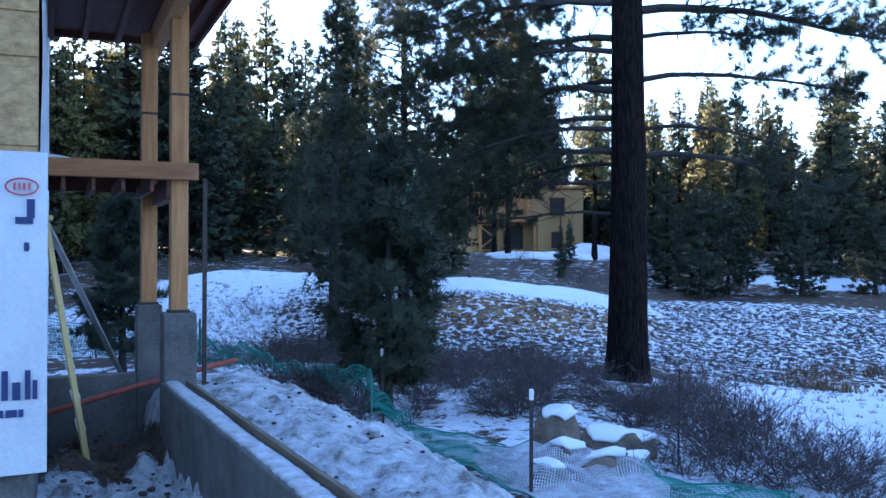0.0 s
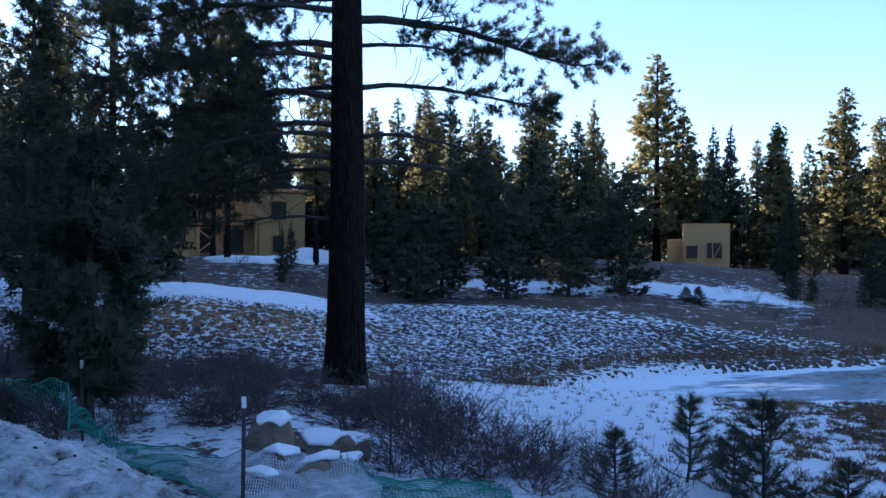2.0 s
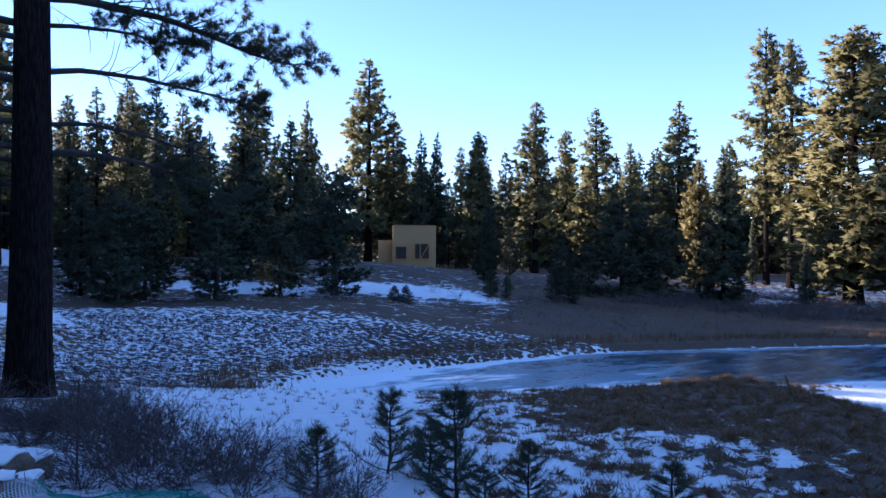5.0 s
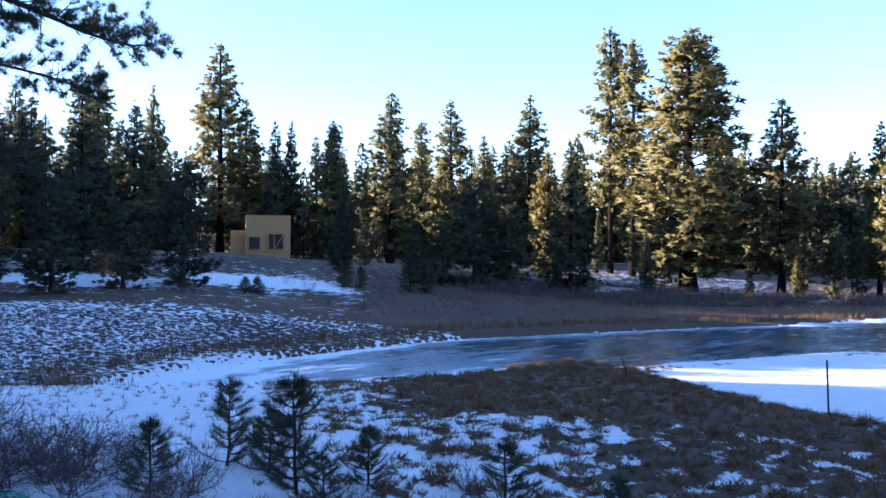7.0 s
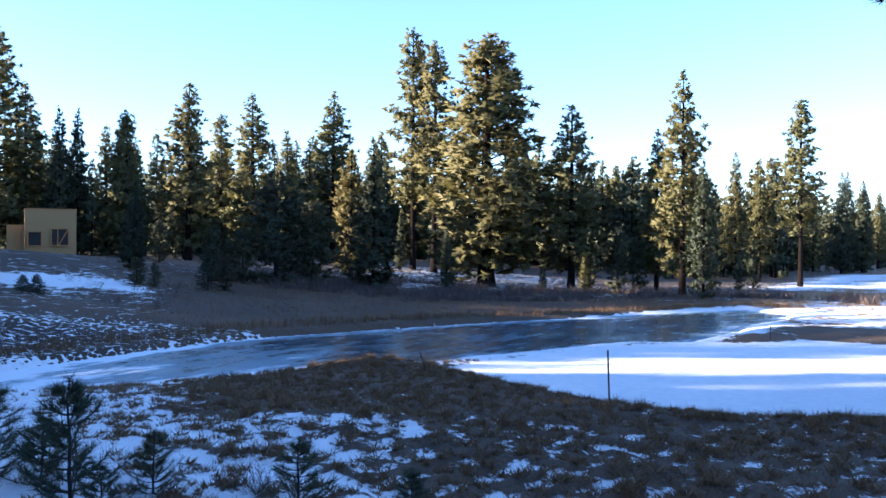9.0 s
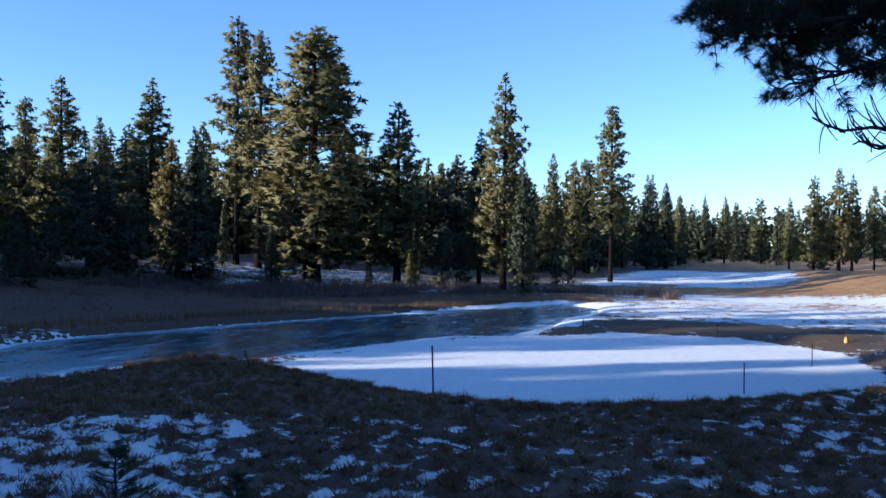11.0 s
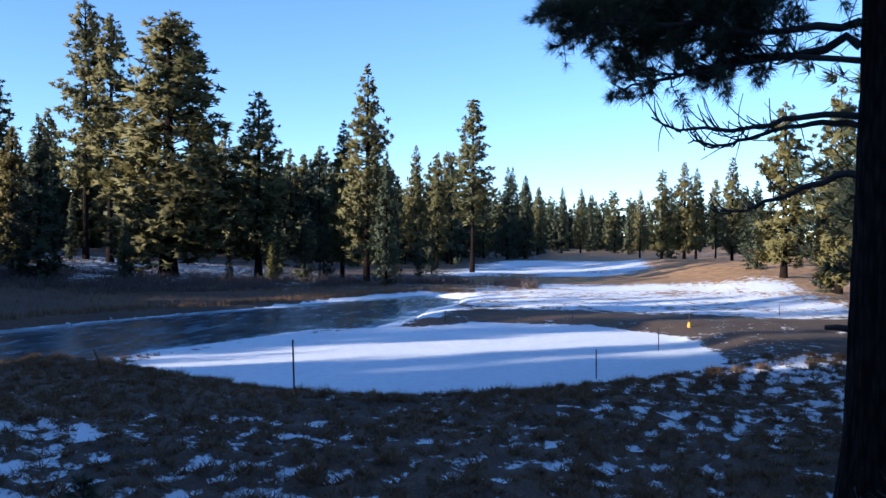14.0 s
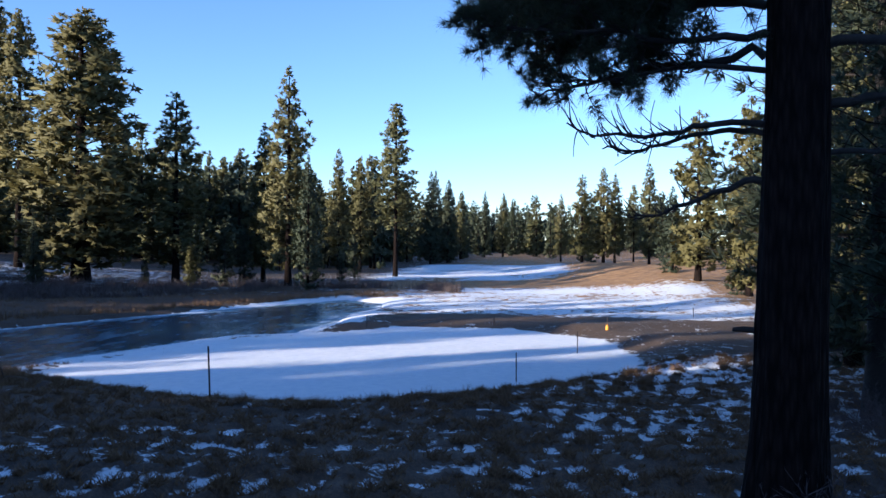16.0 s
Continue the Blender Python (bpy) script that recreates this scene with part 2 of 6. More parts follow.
def outside(poly, x, y):
    """Signed distance to a closed outline: negative inside."""
    best, inside = np.full(x.shape, 1e9), np.zeros(x.shape, bool)
    for (ax, ay), (bx, by) in zip(poly, np.roll(poly, -1, 0)):
        ex, ey = bx - ax, by - ay
        k = np.clip(((x - ax) * ex + (y - ay) * ey) / (ex * ex + ey * ey), 0, 1)
        best = np.minimum(best, np.hypot(x - ax - k * ex, y - ay - k * ey))
        crossing = (ay > y) != (by > y)
        inside ^= crossing & (x < ex * (y - ay) / (ey if ey else 1e-9) + ax)
    return np.where(inside, -best, best)


def waves(x, y, size, seed):
    """Cheap smooth relief between -1 and 1."""
    r = np.random.RandomState(seed)
    out = np.zeros_like(x)
    for i in range(7):
        a, k, p = r.uniform(0, 6.28), r.uniform(0.6, 1.8) * 6.28 / size, r.uniform(0, 6.28)
        out = out + np.sin((x * np.cos(a) + y * np.sin(a)) * k + p)
    return out / 4.5


def hummocks(x, y):
    return waves(x, y, 1.1, 14) + 0.6 * waves(x, y, 0.6, 15)


def height(x, y):
    x, y = np.asarray(x, float), np.asarray(y, float)
    s = (x - WALL_FOOT[0]) * ACROSS[0] + (y - WALL_FOOT[1]) * ACROSS[1]
    u = (x - WALL_FOOT[0]) * ALONG[0] + (y - WALL_FOOT[1]) * ALONG[1]
    r = np.hypot(x, y)
    azimuth = np.degrees(np.arctan2(x, y))
    # meadow this side of the pond, falling towards the green
    near = -1.42 - 0.5 * smooth(12, 22, x) - 0.15 * smooth(14, 0, y) * smooth(4, 12, x)
    # far side: low by the pond, rising to the houses
    rise = 3.4 * smooth(27, 70, y) * (1 - 0.35 * smooth(35, 70, x)) + 1.6 * smooth(70, 150, y)
    far = -1.9 - 0.35 * smooth(30, 60, x) + rise
    fairway = 0.9 * smooth(120, 320, x) + 1.0 * smooth(12, 30, -y) * smooth(70, 100, x)
    far = far + fairway
    k = smooth(21, 29, y + 0.15 * x) * (1 - smooth(60, 62, x)) + smooth(30, 44, x)
    h = near + (far - near) * np.clip(k, 0, 1)
    # a rise added behind the forest to block bright sky between the trunks
    h += 9.0 * smooth(165, 260, r) * (1 - 0.5 * smooth(62, 70, azimuth)) * (1 - smooth(76, 84, azimuth)) * smooth(-60, -50, azimuth)
    # snow-covered mound and the bank beyond the tall pine
    h += (1.8 + 0.6 * smooth(-3, -11, x)) * np.exp(-((x + 3) / 11.5) ** 4 - ((y - 37) / 6.0) ** 2)
    h += 0.55 * np.exp(-((x - 19) / 9.0) ** 4 - ((y - 38.5) / 4.5) ** 2)
    # rolling humps along the fairway
    h += 1.5 * np.exp(-((x - 88) / 16.0) ** 2 - ((y + 17) / 9.0) ** 2) + 1.2 * np.exp(-((x - 118) / 18.0) ** 2 - ((y + 14) / 12.0) ** 2)
    for hx, hy, hr, hh in ((74, -13, 7, 0.5), (97, -9, 8, 0.7), (104, -22, 9, 0.8), (128, -6, 10, 0.6), (60, -14, 6, 0.35), (140, -20, 12, 0.9)):
        h += hh * np.exp(-((x - hx) / hr) ** 2 - ((y - hy) / (0.8 * hr)) ** 2)
    h += 0.12 * waves(x, y, 9.0, 3) * smooth(9, 16, r) + 0.05 * waves(x, y, 2.3, 4) * smooth(6, 12, r) + 0.075 * hummocks(x, y) * smooth(7, 10, r) * (1 - smooth(30, 36, r)) * smooth(34, 44, azimuth)
    # green
    g = outside(GREEN, x, y)
    h = h + (-2.36 - h) * (1 - smooth(-0.5, 2.2, g))
    # pond basin
    d = outside(POND, x, y)
    wide = 2.2 + 4.5 * smooth(26, 33, y + 0.25 * x) + 10.0 * smooth(24, 16, x) * smooth(28, 24, y)
    h = np.where(d < wide, POND_LEVEL + 0.02 + (h - POND_LEVEL - 0.02) * smooth(-0.6, 1, d / wide), h)
    h = np.where(d < 0, np.minimum(h, POND_LEVEL - 0.35 * smooth(0, 1.5, -d)), h)
    # building pad with its snow bank
    pad = 1 - smooth(1.0, 3.9, s + 0.25 * waves(x, y, 3.0, 7))
    pad = pad * (1 - smooth(5, 9, u))
    top = 0.02 + 0.12 * np.exp(-((s - 0.7) / 0.6) ** 2) + 0.06 * waves(x, y, 1.6, 8) + 0.06 * waves(x, y, 0.5, 12) + 0.03 * waves(x, y, 0.22, 13)
    dug = (1 - smooth(-0.25, -0.12, s)) * smooth(-2.9, -1.6, u)
    top = top - dug * (0.62 + 0.13 * waves(x, y, 1.1, 9) + 0.1 * waves(x, y, 0.5, 10))
    top = top - 1.3 * smooth(3.2, 6, u)
    return h + (top - h) * pad

# ---------------------------------------------------------------- mesh helpers
def mesh_of(name, verts, faces, mat, smooth_shade=False, normals=None):
    verts, faces = np.asarray(verts, np.float32), np.asarray(faces, np.int32)
    me = bpy.data.meshes.new(name)
    n = faces.shape[1]
    me.vertices.add(len(verts))
    me.vertices.foreach_set("co", verts.ravel())
    me.loops.add(faces.size)
    me.loops.foreach_set("vertex_index", faces.ravel())
    me.polygons.add(len(faces))
    me.polygons.foreach_set("loop_start", np.arange(0, faces.size, n, dtype=np.int32))
    me.polygons.foreach_set("use_smooth", np.full(len(faces), smooth_shade))
    if normals is not None:
        # soft crowns: needles are lit as parts of their clump
        soft = me.attributes.new("custom_normal", "FLOAT_VECTOR", "POINT")
        soft.data.foreach_set("vector", np.asarray(normals, np.float32).ravel())
    me.update(calc_edges=True)
    me.materials.append(mat)
    return me


def add(name, me, parent=None, label=""):
    ob = new(name, me)
    if parent:
        ob.parent = parent
    return tagged(ob, label)


def part(name, bm, mat, parent=None, label="", smooth_shade=False):
    me = bpy.data.meshes.new(name)
    bm.to_mesh(me)
    bm.free()
    me.materials.append(mat)
    for p in me.polygons:
        p.use_smooth = smooth_shade
    return add(name, me, parent, label)


def thing(name, m, label, category, group="", kind=""):
    ob = new(name)
    ob.matrix_basis = m
    ob.empty_display_size = 0.2
    return tagged(ob, label, category, group, kind)


def box(bm, size, at=(0, 0, 0), turn=None, bevel=0.006):
    """A box with softened edges, added to bm."""
    made = bmesh.ops.create_cube(bm, size=1.0)["verts"]
    m = Matrix.Translation(at) @ (turn if turn else Matrix.Identity(4)) @ Matrix.Diagonal((*size, 1))
    bmesh.ops.transform(bm, matrix=m, verts=made)
    if bevel:
        edges = list({e for v in made for e in v.link_edges})
        bmesh.ops.bevel(bm, geom=edges, offset=min(bevel, min(size) * 0.3), segments=1, affect="EDGES")
    return bm


def boxed(size, at=(0, 0, 0), turn=None, bevel=0.006):
    return box(bmesh.new(), size, at, turn, bevel)


def tube(points, radii, sides=6, rough=0.0, rng=None):
    """Verts and quad faces of a tapered tube along a line of points."""
    p, r = np.asarray(points, float), np.asarray(radii, float)
    d = np.gradient(p, axis=0)
    d /= np.linalg.norm(d, axis=1, keepdims=True) + 1e-9
    ref = np.where(np.abs(d[:, 2:3]) > 0.9, np.array([[1.0, 0, 0]]), np.array([[0, 0, 1.0]]))
    a = np.cross(d, ref)
    a /= np.linalg.norm(a, axis=1, keepdims=True) + 1e-9
    b = np.cross(d, a)
    ang = np.linspace(0, 2 * np.pi, sides, endpoint=False)
    rr = r[:, None] * np.ones(sides)
    if rough and rng is not None:
        rr = rr * (1 + rough * rng.normal(size=sides)[None] + 0.5 * rough * rng.normal(size=rr.shape))
    v = p[:, None] + rr[..., None] * (np.cos(ang)[None, :, None] * a[:, None] + np.sin(ang)[None, :, None] * b[:, None])
    i, j = np.meshgrid(np.arange(len(p) - 1), np.arange(sides), indexing="ij")
    k = (j + 1) % sides
    f = np.stack([i * sides + j, i * sides + k, (i + 1) * sides + k, (i + 1) * sides + j], -1).reshape(-1, 4)
    return v.reshape(-1, 3), f


def joined(pieces):
    vs, fs, n = [], [], 0
    for v, f in pieces:
        vs.append(v)
        fs.append(np.asarray(f) + n)
        n += len(v)
    return np.concatenate(vs), np.concatenate(fs)


def unit(v):
    return v / (np.linalg.norm(v, axis=-1, keepdims=True) + 1e-9)


def sprays(rng, centres, ways, count, length, width, spread=0.9):
    """Thin needle blades fanning out from each centre along its way: triangles."""
    n = len(centres)
    c, w = np.repeat(centres, count, 0), np.repeat(unit(ways), count, 0)
    d = unit(w + spread * unit(rng.normal(size=(n * count, 3))))
    side = unit(np.cross(d, rng.normal(size=(n * count, 3)))) * (width * rng.uniform(0.6, 1.3, (n * count, 1)))
    tip = c + d * (length * rng.uniform(0.55, 1.15, (n * count, 1)))
    v = np.stack([c - side / 2, c + side / 2, tip], 1).reshape(-1, 3)
    return v, np.arange(len(v)).reshape(-1, 3)


def faced(v, f, puff):
    """Turns each triangle to the side that its clump faces."""
    a, b, c = v[f[:, 0]], v[f[:, 1]], v[f[:, 2]]
    away = (np.cross(b - a, c - a) * puff[f[:, 0]]).sum(1) < 0
    f = f.copy()
    f[away] = f[away][:, ::-1]
    return f


def conifer_meshes(seed, tall, clear, reach, trunk_r, whorls, blades, length, width, pointed=1.0, ragged=0.25, thick=1.0, mat=None, lift=0.15, limbs=True):
    """Trunk and crown meshes of a pine: whorls of limbs, each limb carrying needle sprays, with gaps and an uneven outline."""
    rng = np.random.RandomState(seed)
    z = np.linspace(0, tall, 9)
    bend = np.cumsum(rng.normal(0, 0.012 * tall / 9, (9, 2)), 0)
    line = np.column_stack([bend[:, 0], bend[:, 1], z])
    radii = trunk_r * (1 - z / tall) ** 0.8 + 0.012 * tall / 15
    radii[0] *= 1.35
    wood = [tube(line, radii, 8, 0.05, rng)]
    cs, ws = [], []
    for h in np.linspace(clear, 0.985, whorls) ** 0.92:
        t = (h - clear) / (1 - clear)
        t = min(max(t, 0), 1)
        full = reach * max((1 - t) ** pointed, 0.04) * (0.45 + 0.55 * min(t / 0.22, 1))
        for k in range((rng.randint(4, 7) if limbs else rng.randint(3, 5)) if t < 0.9 else 4):
            a, ln = rng.uniform(0, 6.283), full * rng.uniform(1 - 2 * ragged, 1 + ragged)
            if ln < 0.05:
                continue
            s = np.linspace(0, 1, 5)
            up = lift + 0.45 * t + rng.normal(0, 0.08)
            x0 = np.array([np.interp(h * tall, z, bend[:, 0]), np.interp(h * tall, z, bend[:, 1]), h * tall + rng.normal(0, 0.01 * tall)])
            out = np.array([np.cos(a), np.sin(a), 0])
            limb = x0 + ln * (s[:, None] * out + ((up - 0.35) * s + 0.35 * s ** 2)[:, None] * np.array([0, 0, 1.0]))
            if limbs:
                wood.append(tube(limb[::2], np.linspace(0.10 * trunk_r + 0.012, 0.008, 3), 3))
            m = max(2, int(thick * (2 + 7 * ln / reach)))
            q = rng.uniform(0.22, 1.0, m) ** 0.7
            at = np.column_stack([np.interp(q, s, limb[:, i]) for i in range(3)])
            side = np.cross(out, (0, 0, 1.0))
            off = rng.normal(0, 0.17, (m, 1)) * ln * (1.15 - q[:, None] * 0.6)
            at = at + off * side + rng.normal(0, 0.05 * reach, (m, 3)) * np.array([1, 1, 0.8])
            cs.append(at)
            ws.append(0.7 * out + np.sign(off) * 0.5 * side + np.array([0, 0, 0.45]) + rng.normal(0, 0.2, (m, 3)))
    cs, ws = np.concatenate(cs), np.concatenate(ws)
    v, f = sprays(rng, cs, ws, blades, length, width, 1.0)
    axis = np.column_stack([np.interp(cs[:, 2], z, bend[:, 0]), np.interp(cs[:, 2], z, bend[:, 1])])
    puff = unit(np.column_stack([cs[:, :2] - axis, np.full(len(cs), 0.30 * reach)]))
    puff = unit(puff + 0.38 * unit(rng.normal(size=puff.shape)))
    puff = np.repeat(puff, blades * 3, 0)
    return (mesh_of("trunk", *joined(wood), LIMB if trunk_r < 0.2 else BARK, True),
            mesh_of("crown", v, faced(v, f, puff), mat or NEEDLES, True, puff))


def puffy_conifer(seed, tall, clear, reach, trunk_r, tiers, puff_r, blades, shape, ragged=0.25, mat=None, gaps=0.1, rise=0.0):
    """Trunk and crown meshes of a grown conifer: tiers of limbs, each hung with rounded puffs of needles, narrowing to a pointed leader."""
    rng = np.random.RandomState(seed)
    z = np.linspace(0, tall * 0.985, 10)
    bend = np.cumsum(rng.normal(0, 0.010 * tall / 10, (10, 2)), 0)
    radii = trunk_r * (1 - z / tall) ** 0.8 + 0.0014 * tall
    radii[0] *= 1.35
    wood = [tube(np.column_stack([bend, z]), radii, 8, 0.05, rng)]
    cs, rs, outs = [], [], []
    for t in 1 - (1 - np.linspace(0, 1, tiers)) ** 1.3:
        h = tall * (clear + (0.985 - clear) * t)
        full = reach * max((1 - t) ** shape, 0.02) * (0.55 + 0.45 * min(t / 0.18, 1))
        axis = np.array([np.interp(h, z, bend[:, 0]), np.interp(h, z, bend[:, 1]), h])
        small = 0.50 + 0.50 * min(1.0, full / (0.45 * reach))
        for k in range(rng.randint(5, 8) if t < 0.93 else 4):
            if rng.uniform() < gaps and t < 0.9:
                continue
            a, ln = rng.uniform(0, 6.283), full * rng.uniform(1 - 1.6 * ragged, 1 + 0.8 * ragged)
            out, up = np.array([math.cos(a), math.sin(a), 0]), 0.02 + rise + 0.75 * t ** 1.5 + rng.normal(0, 0.20)
            start = axis + np.array([0, 0, rng.normal(0, 0.8 * tall / tiers) * (1 - t)])
            if ln > 0.16 * reach:
                limb = np.array([start, start + 0.5 * ln * out + (0, 0, 0.4 * up * ln), start + 0.95 * ln * out + (0, 0, 0.95 * up * ln)])
                wood.append(tube(limb, (0.10 * trunk_r + 0.014, 0.07 * trunk_r + 0.01, 0.008), 3))
            step = puff_r * small * 0.95
            n = max(1, int(0.80 * ln / step + 0.5))
            for i in range(n):
                q = 1.0 - i * step / max(ln, 0.01) + rng.normal(0, 0.03)
                wide = 0.30 * ln * (1.08 - q) + 0.25 * puff_r
                for j in range(2 if i else 1):
                    side = rng.normal(0, 1.0) * wide
                    cs.append(start + ln * q * out + side * np.array([-out[1], out[0], 0]) + (0, 0, up * ln * q * (0.75 + 0.25 * q) + rng.normal(0, 0.42 * puff_r)))
                    rs.append(puff_r * small * rng.uniform(0.7, 1.25))
                    outs.append(out * (0.5 + q) + (0, 0, 0.55))
    cs, rs, outs = np.array(cs), np.array(rs), unit(np.array(outs))
    n = len(cs)
    d = unit(unit(rng.normal(size=(n * blades, 3))) + 0.45 * np.repeat(outs, blades, 0))
    d[:, 2] *= 0.8
    c, r = np.repeat(cs, blades, 0), np.repeat(rs, blades)[:, None]
    side = unit(np.cross(d, rng.normal(size=d.shape))) * r * rng.uniform(0.6, 1.2, r.shape) * (1.5 / blades ** 0.72)
    foot = c + d * r * 0.12
    v = np.stack([foot - side, foot + side, c + d * r * rng.uniform(0.7, 1.15, r.shape)], 1).reshape(-1, 3)
    soft = unit(np.repeat(outs, blades, 0) + 0.5 * unit(d))
    soft = np.repeat(soft, 3, 0)
    f = np.arange(len(v)).reshape(-1, 3)
    return (mesh_of("trunk", *joined(wood), LIMB if trunk_r < 0.2 else BARK, True), mesh_of("crown", v, faced(v, f, soft), mat or NEEDLES, True, soft))


def tree_from(meshes, x, y, scale=1.0, spin=0.0, wide=1.0, name="pine_tree", label="", group="", z=None):
    ob = thing(name, Matrix.Translation((x, y, float(height(x, y)) - 0.08 if z is None else z)) @ Matrix.Rotation(spin, 4, "Z") @ Matrix.Diagonal((scale * wide, scale * wide, scale, 1)),
               label, "tree", group)
    for n, me in zip(("trunk", "crown"), meshes):
        add(n, me, ob)
    return ob


def polar(azimuth, r):
    a = radians(azimuth)
    return r * math.sin(a), r * math.cos(a)


# ---------------------------------------------------------------- ground and pond
def cover_at(x, y):
    """How much of the ground the snow hides."""
    r, a = np.hypot(x, y), np.degrees(np.arctan2(x, y))
    s = (x - WALL_FOOT[0]) * ACROSS[0] + (y - WALL_FOOT[1]) * ACROSS[1]
    c = np.full(x.shape, 0.30)
    c = np.where(r < 24, 0.55, c)
    c += (0.85 - c) * smooth(13, 19, a) * (1 - smooth(40, 50, a)) * (1 - smooth(24, 27, r))
    c += (0.66 - 0.32 * smooth(53, 64, a) - c) * smooth(40, 50, a) * (1 - smooth(62, 72, a)) * (1 - smooth(16, 19, r))
    c += (0.14 - c) * smooth(40, 50, a) * smooth(16, 18.5, r) * (1 - smooth(26, 30, r))
    c += (0.30 - c) * smooth(62, 78, a) * (1 - smooth(20, 24, r))
    c += (0.50 - c) * smooth(88, 94, a) * smooth(15, 18, r) * (1 - smooth(30, 33, r))
    bank = smooth(25, 28, r) * (1 - smooth(39, 42, r)) * (1 - smooth(44, 50, a)) * smooth(-30, -20, a)
    c += (0.37 - 0.26 * smooth(26, 40, a) - c) * bank
    c += (0.95 - c) * np.exp(-((x + 3) / 12.0) ** 4 - ((y - 37.0) / 2.9) ** 4)
    c += (0.72 - c) * bank * (1 - smooth(-8, -3, x))
    c += (0.16 - c) * np.exp(-((x - 3.4) / 4.4) ** 4 - ((y - 32.6) / 1.7) ** 4)
    c += (0.34 - c) * smooth(41, 45, r) * (1 - smooth(70, 80, r)) * smooth(-30, -24, a) * (1 - smooth(13, 18, a))
    flat = smooth(46, 50, r) * (1 - smooth(62, 68, r)) * smooth(14, 20, a) * (1 - smooth(40, 44, a))
    c += (0.36 - c) * flat
    c += (0.95 - c) * np.exp(-((a - 35.5 + 0.3 * (r - 56)) / 4.5) ** 4 - ((r - 56.5) / 3.2) ** 4)
    c += (0.8 - c) * np.exp(-((a - 24) / 5.0) ** 4 - ((r - 53) / 2.2) ** 4)
    c += (0.05 - c) * smooth(24, 27, y + 0.28 * x) * smooth(40, 46, a) * (1 - smooth(62, 70, r)) * (1 - smooth(84, 86, a))
    c += (0.45 - c) * smooth(70, 76, r) * (1 - smooth(98, 110, r)) * smooth(52, 56, a) * (1 - smooth(66, 72, a))
    fair = smooth(44, 47, x) * (1 - smooth(80, 86, x)) * smooth(-16, -13, y) * (1 - smooth(8, 11, y))
    c += (0.62 + 0.22 * waves(x * 0.5, y * 0.25, 4.0, 23) - c) * fair
    band = np.exp(-((x - 44.5 - 0.15 * y) / 1.6) ** 2) + np.exp(-((x - 84) / 7.0) ** 4)
    c += (0.12 - c) * np.clip(band, 0, 1) * smooth(80, 84, a)
    c += (0.74 + 0.26 * waves(x * 0.35, y * 0.3, 4.0, 24) - c) * smooth(90, 99, x + 3 * waves(x, y, 14, 25)) * (1 - smooth(150, 165, x)) * smooth(-8, -3, y - 0.0) * (1 - smooth(14, 22, y))
    c += (0.06 - c) * smooth(72, 78, x) * (1 - smooth(150, 170, x)) * smooth(8, 10, -y)
    c -= 0.36 * hummocks(x, y) * smooth(34, 44, a) * (1 - smooth(29, 34, r))
    c += (1.35 - c) * (1 - smooth(-0.6, 0.25, outside(GREEN, x, y) + 0.25 * waves(x, y, 4, 21)))
    c += (0.98 - c) * np.exp(-((a - 100.5) / 3.6) ** 4 - ((r - 28) / 1.7) ** 4)
    c += (0.12 - c) * smooth(100, 125, r) * (1 - smooth(76, 84, a))
    d = outside(POND, x, y)
    shore = -0.2 + 0.9 * smooth(27, 23, y + 0.12 * x) + 0.5 * smooth(24, 14, x)
    c += (1.2 - c) * (1 - smooth(shore - 1.0, shore + 0.4 + 0.9 * smooth(27, 23, y + 0.12 * x), d + 0.3 * waves(x, y, 5, 22)))
    pad = (1 - smooth(2.0, 3.4, s)) * (1 - smooth(14, 16, r))
    c += (1.04 - c) * pad
    dug = (1 - smooth(-0.25, -0.1, s)) * smooth(3, 5, y)
    u = (x - WALL_FOOT[0]) * ALONG[0] + (y - WALL_FOOT[1]) * ALONG[1]
    c += (0.86 - 0.70 * smooth(1.5, 2.3, u) - c) * dug * pad
    return c


